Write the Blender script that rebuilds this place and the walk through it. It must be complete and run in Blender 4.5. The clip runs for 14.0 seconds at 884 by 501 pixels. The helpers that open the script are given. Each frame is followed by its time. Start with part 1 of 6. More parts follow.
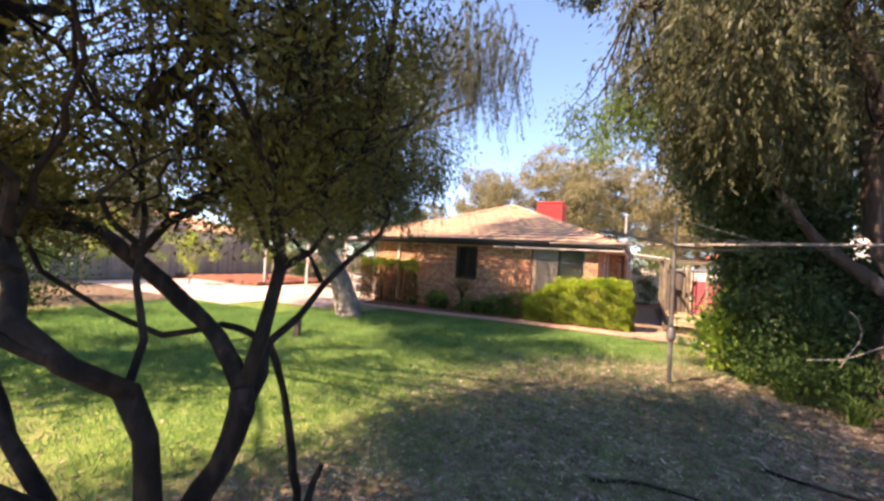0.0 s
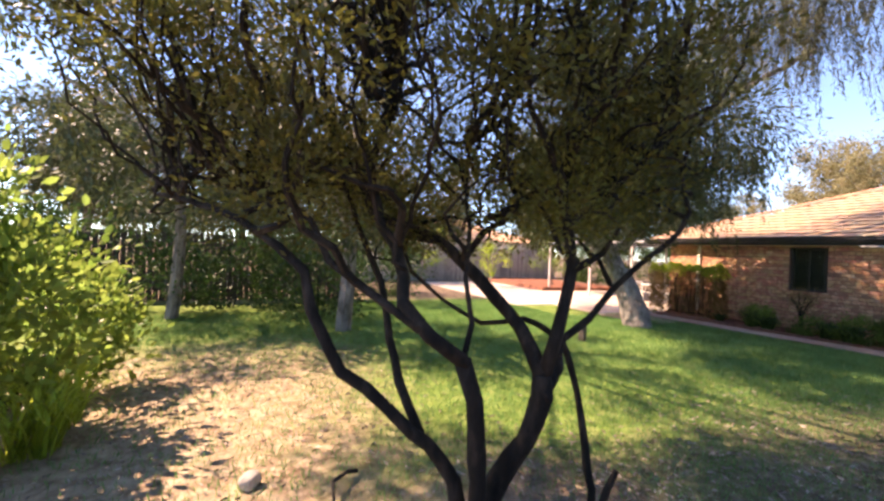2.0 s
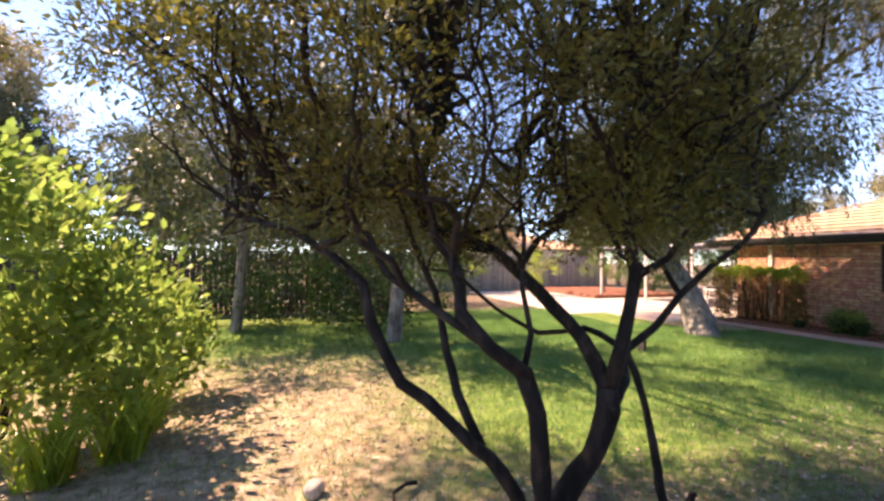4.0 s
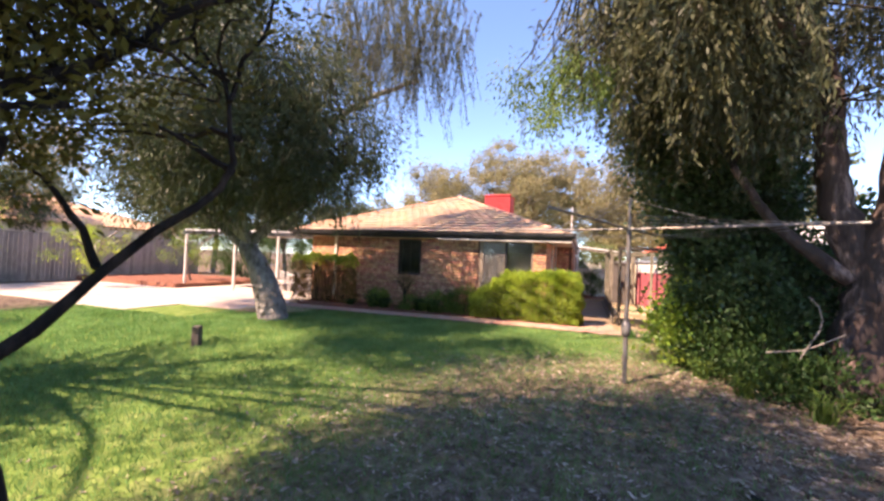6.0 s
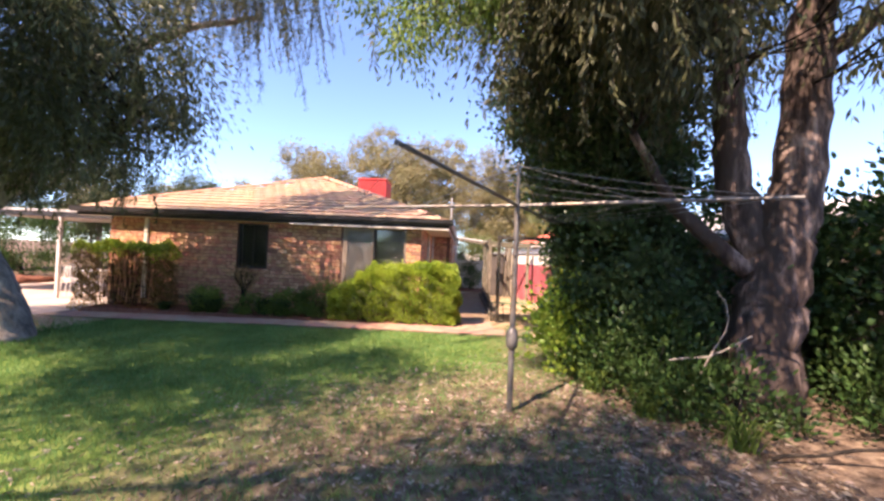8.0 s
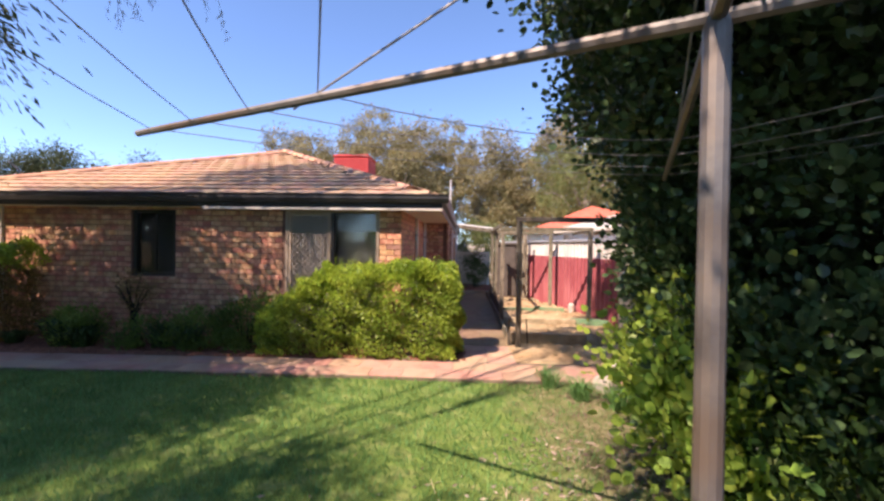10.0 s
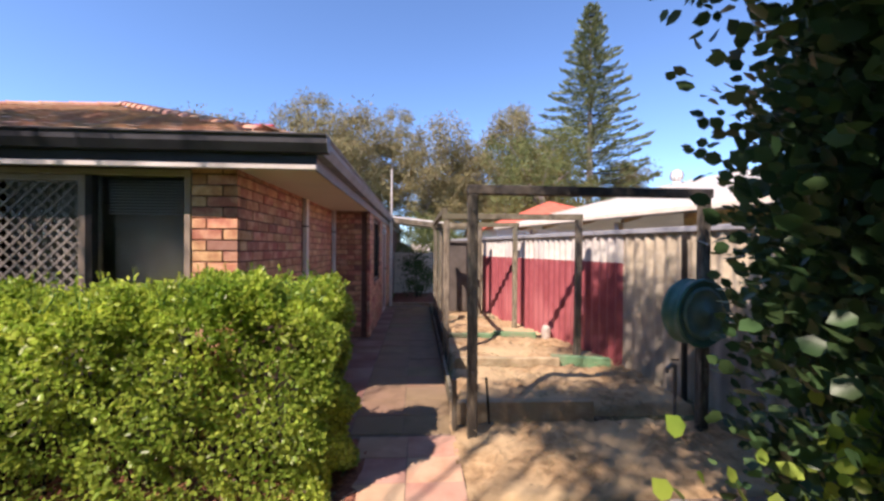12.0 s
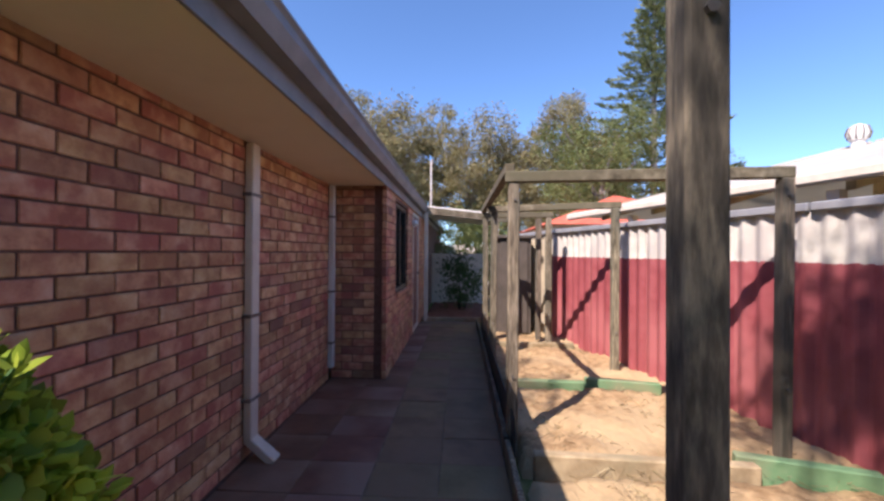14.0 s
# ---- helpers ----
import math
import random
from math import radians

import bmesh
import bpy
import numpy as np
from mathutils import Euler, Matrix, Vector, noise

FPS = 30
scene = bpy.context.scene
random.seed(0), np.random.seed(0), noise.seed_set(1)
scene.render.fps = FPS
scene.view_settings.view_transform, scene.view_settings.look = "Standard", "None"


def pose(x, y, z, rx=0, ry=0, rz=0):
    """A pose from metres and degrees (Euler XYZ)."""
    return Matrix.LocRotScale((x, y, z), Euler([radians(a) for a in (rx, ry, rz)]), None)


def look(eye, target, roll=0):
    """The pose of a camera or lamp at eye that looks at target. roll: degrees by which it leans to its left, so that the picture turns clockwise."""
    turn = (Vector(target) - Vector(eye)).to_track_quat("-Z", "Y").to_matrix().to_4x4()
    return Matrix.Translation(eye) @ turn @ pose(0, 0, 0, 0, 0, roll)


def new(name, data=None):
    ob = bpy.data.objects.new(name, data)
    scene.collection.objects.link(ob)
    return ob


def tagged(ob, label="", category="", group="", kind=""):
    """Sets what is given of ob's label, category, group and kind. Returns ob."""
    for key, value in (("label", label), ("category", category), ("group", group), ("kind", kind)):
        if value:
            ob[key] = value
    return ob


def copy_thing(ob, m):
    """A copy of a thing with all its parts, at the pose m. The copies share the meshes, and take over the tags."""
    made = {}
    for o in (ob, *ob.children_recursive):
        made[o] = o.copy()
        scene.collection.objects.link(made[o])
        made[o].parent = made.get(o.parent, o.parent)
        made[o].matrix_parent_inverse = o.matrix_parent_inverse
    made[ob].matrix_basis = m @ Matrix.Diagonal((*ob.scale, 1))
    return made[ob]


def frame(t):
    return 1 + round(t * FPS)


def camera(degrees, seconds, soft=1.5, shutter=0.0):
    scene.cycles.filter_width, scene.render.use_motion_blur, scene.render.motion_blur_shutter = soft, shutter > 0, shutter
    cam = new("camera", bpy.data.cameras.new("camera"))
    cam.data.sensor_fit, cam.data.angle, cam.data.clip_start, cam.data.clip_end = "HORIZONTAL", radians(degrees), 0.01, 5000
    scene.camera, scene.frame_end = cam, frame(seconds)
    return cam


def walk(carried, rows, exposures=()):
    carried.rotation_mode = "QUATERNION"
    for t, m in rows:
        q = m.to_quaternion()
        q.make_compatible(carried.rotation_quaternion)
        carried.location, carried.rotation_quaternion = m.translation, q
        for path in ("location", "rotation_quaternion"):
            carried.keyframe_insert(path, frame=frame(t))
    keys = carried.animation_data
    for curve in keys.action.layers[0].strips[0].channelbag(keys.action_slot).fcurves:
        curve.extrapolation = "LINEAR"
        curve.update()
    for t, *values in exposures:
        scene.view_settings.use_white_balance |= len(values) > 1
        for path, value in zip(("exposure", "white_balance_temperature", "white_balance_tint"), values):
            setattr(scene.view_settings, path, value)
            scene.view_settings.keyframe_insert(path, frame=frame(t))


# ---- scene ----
cam = camera(96.5, 14.0, soft=2.7)
PATH = [
    (0, (0.586, 0.321, 1.606), (-0.312, 2.107, 1.648), 3.3),
    (0.5, (0.608, 0.266, 1.606), (-0.638, 1.83, 1.63), 3.4),
    (1, (0.637, 0.296, 1.6), (-0.839, 1.645, 1.612), 3.3),
    (1.5, (0.621, 0.276, 1.583), (-1.05, 1.376, 1.592), 2.9),
    (2, (0.613, 0.231, 1.583), (-1.212, 1.048, 1.587), 2.5),
    (2.2, (0.589, 0.218, 1.59), (-1.283, 0.923, 1.574), 2.8),
    (3.25, (0.640, 0.110, 1.583), (-1.34, 0.50, 1.60), 1.8),
    (4.3, (0.574, 0.265, 1.580), (-1.271, 1.037, 1.617), 1.0),
    (4.5, (0.570, 0.344, 1.590), (-1.221, 1.233, 1.605), 1.7),
    (5, (0.510, 0.700, 1.575), (-1.093, 1.897, 1.590), 2.0),
    (5.5, (0.515, 1.000, 1.525), (-0.658, 2.620, 1.550), 2.3),
    (6, (0.478, 1.317, 1.501), (-0.198, 3.199, 1.545), 2.5),
    (6.5, (0.523, 1.465, 1.494), (0.19, 3.436, 1.546), 2.5),
    (7, (0.53, 1.779, 1.517), (0.337, 3.769, 1.549), 2.2),
    (7.5, (0.506, 2.414, 1.481), (0.377, 4.41, 1.511), 2.3),
    (8, (0.514, 3.152, 1.465), (0.409, 5.149, 1.497), 2.5),
    (8.2, (0.489, 3.473, 1.474), (0.386, 5.47, 1.509), 2.7),
    (10.3, (0.531, 6.748, 1.537), (0.427, 8.745, 1.516), 0.4),
    (10.5, (0.485, 7.07, 1.54), (0.411, 9.069, 1.523), 0.1),
    (11, (0.712, 7.871, 1.488), (0.692, 9.871, 1.475), 0.3),
    (11.5, (0.87, 8.65, 1.499), (0.939, 10.649, 1.478), 0.4),
    (12, (0.926, 9.282, 1.505), (1.05, 11.278, 1.493), 0.4),
    (12.5, (1.021, 9.904, 1.5), (1.158, 11.899, 1.486), 0.5),
    (13, (1.02, 10.45, 1.479), (1.133, 12.447, 1.474), 0.5),
    (13.5, (1.035, 11.024, 1.435), (1.061, 13.024, 1.435), 0.4),
    (14, (0.938, 11.68, 1.391), (0.843, 13.677, 1.399), 0.4),
]
EXPOSURES = [(0.0, 1.95, 8250, 35), (4.3, 1.93, 8200, 37), (6.5, 1.86, 7500, 36), (8.2, 1.8, 7450, 36), (10.3, 1.25, 6900, 32), (12.0, 1.08, 6550, 30), (13.2, 0.93, 6350, 28), (14.0, 1.04, 6300, 28)]
walk(cam, [(t, look(eye, target, roll)) for t, eye, target, roll in PATH], EXPOSURES)

# world and sun
SUN_DIR = Vector((-0.64, -0.77, 0)).normalized() * math.cos(radians(49)) + Vector((0, 0, math.sin(radians(49))))
world = bpy.data.worlds.new("world")
scene.world = world
world.use_nodes = True
wn = world.node_tree.nodes
sky = wn.new("ShaderNodeTexSky")
sky.sky_type = "NISHITA"
sky.sun_disc = False
sky.sun_elevation = radians(49)
sky.sun_rotation = math.atan2(SUN_DIR.x, SUN_DIR.y)
sky.air_density, sky.dust_density, sky.ozone_density = 1.0, 0.02, 1.3
sky.altitude = 2500
clear = wn.new("ShaderNodeMixRGB")
clear.blend_type = "MULTIPLY"
clear.inputs[0].default_value = 1.0
clear.inputs[2].default_value = (0.66, 0.90, 1.0, 1.0)
world.node_tree.links.new(sky.outputs[0], clear.inputs[1])
world.node_tree.links.new(clear.outputs[0], wn["Background"].inputs[0])
wn["Background"].inputs[1].default_value = 0.14
sun = new("sun", bpy.data.lights.new("sun", "SUN"))
sun.data.energy, sun.data.angle, sun.data.color = 4.4, radians(0.5), (1.0, 0.91, 0.74)
sun.matrix_world = look(SUN_DIR * 30, (0, 0, 0))

# ---- materials ----
def mat(name, stops, scale=8.0, rough=0.8, bump=0.0, bump_scale=40.0, metal=0.0, rand=0.0, island=0.0,
        stretch=(1, 1, 1), patch=None, patch_scale=0.7, spec=0.4, trans=0.0, detail=5.0, odd=None, odd_share=0.15):
    """A noise-driven surface: stops are colours from dark to light; rand and island vary the brightness per object and per loose piece."""
    m = bpy.data.materials.new(name)
    m.use_nodes = True
    n, l = m.node_tree.nodes, m.node_tree.links
    b = n["Principled BSDF"]
    co = n.new("ShaderNodeTexCoord")
    mp = n.new("ShaderNodeMapping")
    mp.inputs["Scale"].default_value = stretch
    l.new(co.outputs["Object"], mp.inputs[0])
    if rand:
        oi = n.new("ShaderNodeObjectInfo")
        sh = n.new("ShaderNodeMath")
        sh.operation = "MULTIPLY"
        sh.inputs[1].default_value = 53.0
        l.new(oi.outputs["Random"], sh.inputs[0])
        l.new(sh.outputs[0], mp.inputs["Location"])
    no = n.new("ShaderNodeTexNoise")
    no.inputs["Scale"].default_value, no.inputs["Detail"].default_value, no.inputs["Roughness"].default_value = scale, detail, 0.62
    l.new(mp.outputs[0], no.inputs[0])
    r = n.new("ShaderNodeValToRGB")
    e = r.color_ramp.elements
    for i, c in enumerate(stops):
        p = 0.32 + 0.36 * i / max(1, len(stops) - 1)
        el = e[i] if i < 2 else e.new(p)
        el.position = p
        el.color = (*c, 1)
    if len(stops) == 1:
        e[1].color = (*stops[0], 1)
    l.new(no.outputs[0], r.inputs[0])
    out = r.outputs[0]
    if patch:
        n2 = n.new("ShaderNodeTexNoise")
        n2.inputs["Scale"].default_value, n2.inputs["Detail"].default_value = patch_scale, 4
        l.new(mp.outputs[0], n2.inputs[0])
        r2 = n.new("ShaderNodeValToRGB")
        r2.color_ramp.elements[0].position, r2.color_ramp.elements[1].position = 0.45, 0.62
        l.new(n2.outputs[0], r2.inputs[0])
        mx = n.new("ShaderNodeMixRGB")
        l.new(r2.outputs[0], mx.inputs[0])
        l.new(out, mx.inputs[1])
        mx.inputs[2].default_value = (*patch, 1)
        out = mx.outputs[0]
    if odd:
        # a share of the pieces is of another, burnt colour
        so = n.new("ShaderNodeObjectInfo").outputs["Random"] if rand else n.new("ShaderNodeNewGeometry").outputs["Random Per Island"]
        m5 = n.new("ShaderNodeMath")
        m5.operation = "MULTIPLY"
        m5.inputs[1].default_value = 31.7
        f5 = n.new("ShaderNodeMath")
        f5.operation = "FRACT"
        r5 = n.new("ShaderNodeMapRange")
        r5.inputs["From Min"].default_value, r5.inputs["From Max"].default_value = odd_share, 0.0
        r5.inputs["To Min"].default_value, r5.inputs["To Max"].default_value = 0.0, 0.9
        l.new(so, m5.inputs[0])
        l.new(m5.outputs[0], f5.inputs[0])
        l.new(f5.outputs[0], r5.inputs[0])
        x5 = n.new("ShaderNodeMixRGB")
        l.new(r5.outputs[0], x5.inputs[0])
        l.new(out, x5.inputs[1])
        x5.inputs[2].default_value = (*odd, 1)
        out = x5.outputs[0]
    if rand or island:
        hsv = n.new("ShaderNodeHueSaturation")
        src = n.new("ShaderNodeObjectInfo").outputs["Random"] if rand else n.new("ShaderNodeNewGeometry").outputs["Random Per Island"]
        k = rand or island
        mr = n.new("ShaderNodeMapRange")
        mr.inputs["To Min"].default_value, mr.inputs["To Max"].default_value = 1 - k, 1 + k
        l.new(src, mr.inputs[0])
        l.new(mr.outputs[0], hsv.inputs["Value"])
        l.new(out, hsv.inputs["Color"])
        mh = n.new("ShaderNodeMath")
        mh.operation = "MULTIPLY_ADD"
        mh.inputs[1].default_value, mh.inputs[2].default_value = 0.035, 0.4825
        ml = n.new("ShaderNodeMath")
        ml.operation = "FRACT"
        mm = n.new("ShaderNodeMath")
        mm.operation = "MULTIPLY"
        mm.inputs[1].default_value = 17.3
        l.new(src, mm.inputs[0])
        l.new(mm.outputs[0], ml.inputs[0])
        l.new(ml.outputs[0], mh.inputs[0])
        l.new(mh.outputs[0], hsv.inputs["Hue"])
        out = hsv.outputs[0]
    l.new(out, b.inputs["Base Color"])
    b.inputs["Roughness"].default_value, b.inputs["Metallic"].default_value = rough, metal
    b.inputs["Specular IOR Level"].default_value = spec
    if bump:
        nb = n.new("ShaderNodeTexNoise")
        nb.inputs["Scale"].default_value, nb.inputs["Detail"].default_value = bump_scale, 4
        l.new(mp.outputs[0], nb.inputs[0])
        bp = n.new("ShaderNodeBump")
        bp.inputs["Strength"].default_value, bp.inputs["Distance"].default_value = 0.7, bump
        l.new(nb.outputs[0], bp.inputs["Height"])
        l.new(bp.outputs[0], b.inputs["Normal"])
    if trans:
        tr = n.new("ShaderNodeBsdfTranslucent")
        l.new(out, tr.inputs[0])
        ms = n.new("ShaderNodeMixShader")
        ms.inputs[0].default_value = trans
        l.new(b.outputs[0], ms.inputs[1])
        l.new(tr.outputs[0], ms.inputs[2])
        l.new(ms.outputs[0], n["Material Output"].inputs[0])
    return m


def leafmat(name, dark, light, trans=0.35, k=0.35, rough=0.5):
    return mat(name, [dark, light], scale=1.3, rough=rough, island=k, trans=trans, spec=0.3)


M_BRICK = mat("brick_clay", [(0.38, 0.165, 0.095), (0.60, 0.32, 0.18), (0.68, 0.43, 0.27)], scale=9, rand=0.12, bump=0.004, bump_scale=70, rough=0.9, patch=(0.42, 0.17, 0.105), patch_scale=6.5, odd=(0.23, 0.12, 0.09), odd_share=0.13)
M_BRICK_I = mat("brick_clay_joined", [(0.38, 0.165, 0.095), (0.60, 0.32, 0.18), (0.68, 0.43, 0.27)], scale=9, island=0.12, bump=0.004, bump_scale=70, rough=0.9, patch=(0.42, 0.17, 0.105), patch_scale=6.5, odd=(0.23, 0.12, 0.09), odd_share=0.13)
M_MORTAR = mat("mortar", [(0.11, 0.055, 0.04), (0.18, 0.10, 0.075)], scale=20, bump=0.004, rough=0.95)
M_TILE = mat("roof_tile_clay", [(0.35, 0.205, 0.13), (0.50, 0.33, 0.215)], scale=9, rand=0.10, bump=0.003, rough=0.85, patch=(0.42, 0.30, 0.20), patch_scale=3)
M_TILE_I = mat("roof_tile_joined", [(0.35, 0.205, 0.13), (0.50, 0.33, 0.215)], scale=9, island=0.10, bump=0.003, rough=0.85, patch=(0.42, 0.30, 0.20), patch_scale=3)
M_RIDGE = mat("ridge_tile", [(0.42, 0.20, 0.12), (0.60, 0.36, 0.24)], scale=5, rand=0.15, rough=0.85)
M_GUTTER = mat("gutter_dark_paint", [(0.022, 0.022, 0.026), (0.045, 0.045, 0.05)], scale=4, rough=0.45, bump=0.001)
M_FASCIA = mat("fascia_grey", [(0.16, 0.16, 0.17), (0.24, 0.24, 0.25)], scale=4, rough=0.5)
M_STRIP = mat("off_white_trim", [(0.50, 0.46, 0.42), (0.66, 0.62, 0.58)], scale=4, rough=0.55)
M_SOFFIT = mat("soffit_cream", [(0.70, 0.62, 0.49), (0.80, 0.72, 0.58)], scale=2, rough=0.8, patch=(0.72, 0.63, 0.48), patch_scale=1)
M_CREAM = mat("cream_paint", [(0.62, 0.55, 0.46), (0.74, 0.68, 0.58)], scale=5, rough=0.5)
M_WHITE = mat("white_paint", [(0.66, 0.65, 0.62), (0.80, 0.79, 0.76)], scale=3, rough=0.5, patch=(0.60, 0.57, 0.52), patch_scale=1.5)
M_TAN = mat("tan_frame", [(0.26, 0.20, 0.15), (0.34, 0.27, 0.21)], scale=4, rough=0.5)
M_DARK = mat("dark_frame", [(0.018, 0.016, 0.015), (0.035, 0.03, 0.028)], scale=4, rough=0.4)
M_MESH = mat("security_grille", [(0.24, 0.21, 0.19), (0.32, 0.29, 0.26)], scale=6, rough=0.4, metal=0.3)
M_ROOM = mat("room_plaster", [(0.20, 0.18, 0.16), (0.28, 0.26, 0.24)], scale=3, rough=0.9)
M_SHEER = mat("sheer_blind", [(0.33, 0.29, 0.26), (0.42, 0.38, 0.34)], scale=2, rough=0.9, trans=0.3)
M_REDP = mat("red_cooler_paint", [(0.33, 0.028, 0.028), (0.42, 0.045, 0.04)], scale=4, rough=0.5)
M_TIMBER = mat("weathered_post", [(0.06, 0.05, 0.035), (0.18, 0.15, 0.105), (0.34, 0.29, 0.21)], scale=10, stretch=(6, 6, 0.6), rough=0.9, bump=0.004, bump_scale=14, rand=0.12, patch=(0.10, 0.095, 0.07), patch_scale=1.2)
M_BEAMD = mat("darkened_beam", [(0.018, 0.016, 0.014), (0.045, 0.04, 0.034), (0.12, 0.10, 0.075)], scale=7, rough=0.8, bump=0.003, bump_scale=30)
# Front posts only: the tree shade on them is mixed into this darker colour.
M_POSTD = mat("shade_darkened_post", [(0.045, 0.04, 0.032), (0.12, 0.105, 0.08), (0.27, 0.23, 0.165)], scale=9, stretch=(4, 4, 0.8), rough=0.9, bump=0.003, bump_scale=16, patch=(0.05, 0.046, 0.038), patch_scale=1.4)
M_BEAMT = mat("weathered_beam", [(0.05, 0.042, 0.028), (0.14, 0.12, 0.08), (0.26, 0.23, 0.165)], scale=10, rough=0.9, bump=0.003, bump_scale=30, rand=0.12, patch=(0.12, 0.11, 0.07), patch_scale=1.5)
M_SLEEPER = mat("sleeper_timber", [(0.24, 0.17, 0.10), (0.44, 0.34, 0.22)], scale=7, rough=0.95, bump=0.005, bump_scale=25, rand=0.15, patch=(0.26, 0.22, 0.14), patch_scale=2)
M_GREENP = mat("green_painted_board", [(0.10, 0.20, 0.10), (0.17, 0.29, 0.15)], scale=5, rough=0.7, rand=0.1, patch=(0.20, 0.22, 0.13), patch_scale=2.5)
M_REEL = mat("reel_green_plastic", [(0.03, 0.12, 0.09), (0.06, 0.19, 0.14)], scale=5, rough=0.4, patch=(0.14, 0.24, 0.19), patch_scale=3)
M_REELD = mat("reel_dusty_green", [(0.10, 0.20, 0.16), (0.18, 0.29, 0.24)], scale=7, rough=0.6)
M_STEEL = mat("galvanised_steel", [(0.13, 0.125, 0.12), (0.25, 0.24, 0.22)], scale=12, rough=0.5, metal=0.5, patch=(0.17, 0.13, 0.10), patch_scale=3)
M_WIRE = mat("wire", [(0.16, 0.16, 0.16), (0.26, 0.26, 0.26)], scale=10, rough=0.5, metal=0.4)
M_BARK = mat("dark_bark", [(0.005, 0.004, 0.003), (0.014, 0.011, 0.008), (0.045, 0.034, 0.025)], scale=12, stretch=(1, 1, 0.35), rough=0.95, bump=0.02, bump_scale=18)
M_BARKP = mat("peeling_bark", [(0.02, 0.014, 0.012), (0.09, 0.06, 0.05), (0.40, 0.29, 0.24)], scale=6, stretch=(1.6, 1.6, 0.45), rough=0.95, bump=0.05, bump_scale=9, patch=(0.06, 0.042, 0.034), patch_scale=1.8)
M_BARKG = mat("grey_bark", [(0.10, 0.085, 0.075), (0.24, 0.21, 0.18), (0.36, 0.32, 0.28)], scale=8, stretch=(1, 1, 0.4), rough=0.95, bump=0.03, bump_scale=12)
L_SHRUB = leafmat("leaf_shrub", (0.06, 0.058, 0.016), (0.17, 0.17, 0.035), 0.5)
L_WEEP = leafmat("leaf_weeping", (0.05, 0.06, 0.028), (0.14, 0.145, 0.065), 0.4)
L_PEPP = leafmat("leaf_peppermint", (0.038, 0.052, 0.023), (0.095, 0.12, 0.05), 0.35)
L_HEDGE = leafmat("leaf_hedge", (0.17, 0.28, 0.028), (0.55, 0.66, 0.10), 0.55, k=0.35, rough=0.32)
L_SHOOT = leafmat("leaf_shoot_sunlit", (0.18, 0.30, 0.04), (0.42, 0.56, 0.10), 0.55, rough=0.4)
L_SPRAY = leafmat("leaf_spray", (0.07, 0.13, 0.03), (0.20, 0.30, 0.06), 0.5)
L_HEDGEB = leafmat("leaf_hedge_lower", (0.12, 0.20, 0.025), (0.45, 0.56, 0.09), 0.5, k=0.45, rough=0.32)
L_HEDGE2 = leafmat("leaf_hedge_brown", (0.16, 0.10, 0.035), (0.30, 0.21, 0.07), 0.35)
L_IVY = leafmat("leaf_creeper", (0.03, 0.065, 0.025), (0.075, 0.135, 0.05), 0.25, rough=0.35)
L_BRIGHT = leafmat("leaf_bright", (0.12, 0.21, 0.035), (0.31, 0.42, 0.10), 0.6, rough=0.4)
L_LOW = leafmat("leaf_low", (0.022, 0.058, 0.016), (0.07, 0.135, 0.033), 0.3)
L_GUM = leafmat("leaf_gum", (0.17, 0.155, 0.065), (0.34, 0.29, 0.15), 0.35)
L_PINE = leafmat("leaf_pine", (0.12, 0.15, 0.06), (0.22, 0.25, 0.105), 0.2)
L_OLIVE = leafmat("leaf_olive", (0.09, 0.12, 0.035), (0.20, 0.23, 0.08), 0.3)
M_GRASS = leafmat("grass_blade", (0.085, 0.21, 0.055), (0.20, 0.385, 0.13), 0.45, 0.3)
M_STRAW = leafmat("dry_grass", (0.25, 0.20, 0.11), (0.42, 0.34, 0.20), 0.2, 0.3)
M_LITTER = leafmat("fallen_leaf", (0.13, 0.09, 0.065), (0.46, 0.37, 0.29), 0.1, 0.5)
M_SAND = mat("sandy_soil", [(0.20, 0.125, 0.06), (0.45, 0.31, 0.165)], scale=11, rough=1.0, bump=0.02, bump_scale=14, patch=(0.43, 0.32, 0.18), patch_scale=1.4)
M_MULCH = mat("red_mulch", [(0.12, 0.04, 0.025), (0.30, 0.12, 0.07)], scale=22, rough=1.0, bump=0.03, bump_scale=35)
M_PAVER = mat("clay_paver", [(0.36, 0.18, 0.12), (0.52, 0.30, 0.21)], scale=5, rough=0.85, rand=0.07, bump=0.003, patch=(0.42, 0.29, 0.20), patch_scale=1.5)
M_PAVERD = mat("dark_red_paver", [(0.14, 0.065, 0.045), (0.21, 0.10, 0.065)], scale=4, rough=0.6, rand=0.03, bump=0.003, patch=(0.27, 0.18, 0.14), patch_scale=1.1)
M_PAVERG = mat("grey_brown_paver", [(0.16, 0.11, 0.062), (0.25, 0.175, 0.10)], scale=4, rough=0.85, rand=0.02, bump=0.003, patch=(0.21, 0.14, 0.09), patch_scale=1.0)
M_JOINT = mat("paver_joint", [(0.14, 0.10, 0.07), (0.24, 0.18, 0.13)], scale=14, rough=1.0, bump=0.01)
M_CONC = mat("pale_paving", [(0.42, 0.34, 0.28), (0.56, 0.47, 0.40)], scale=3, rough=0.85, bump=0.003, patch=(0.48, 0.34, 0.27), patch_scale=0.6)
M_FENCE = mat("fence_cement", [(0.38, 0.32, 0.23), (0.55, 0.48, 0.35)], scale=5, rough=0.85, bump=0.002, patch=(0.32, 0.28, 0.23), patch_scale=1.2)
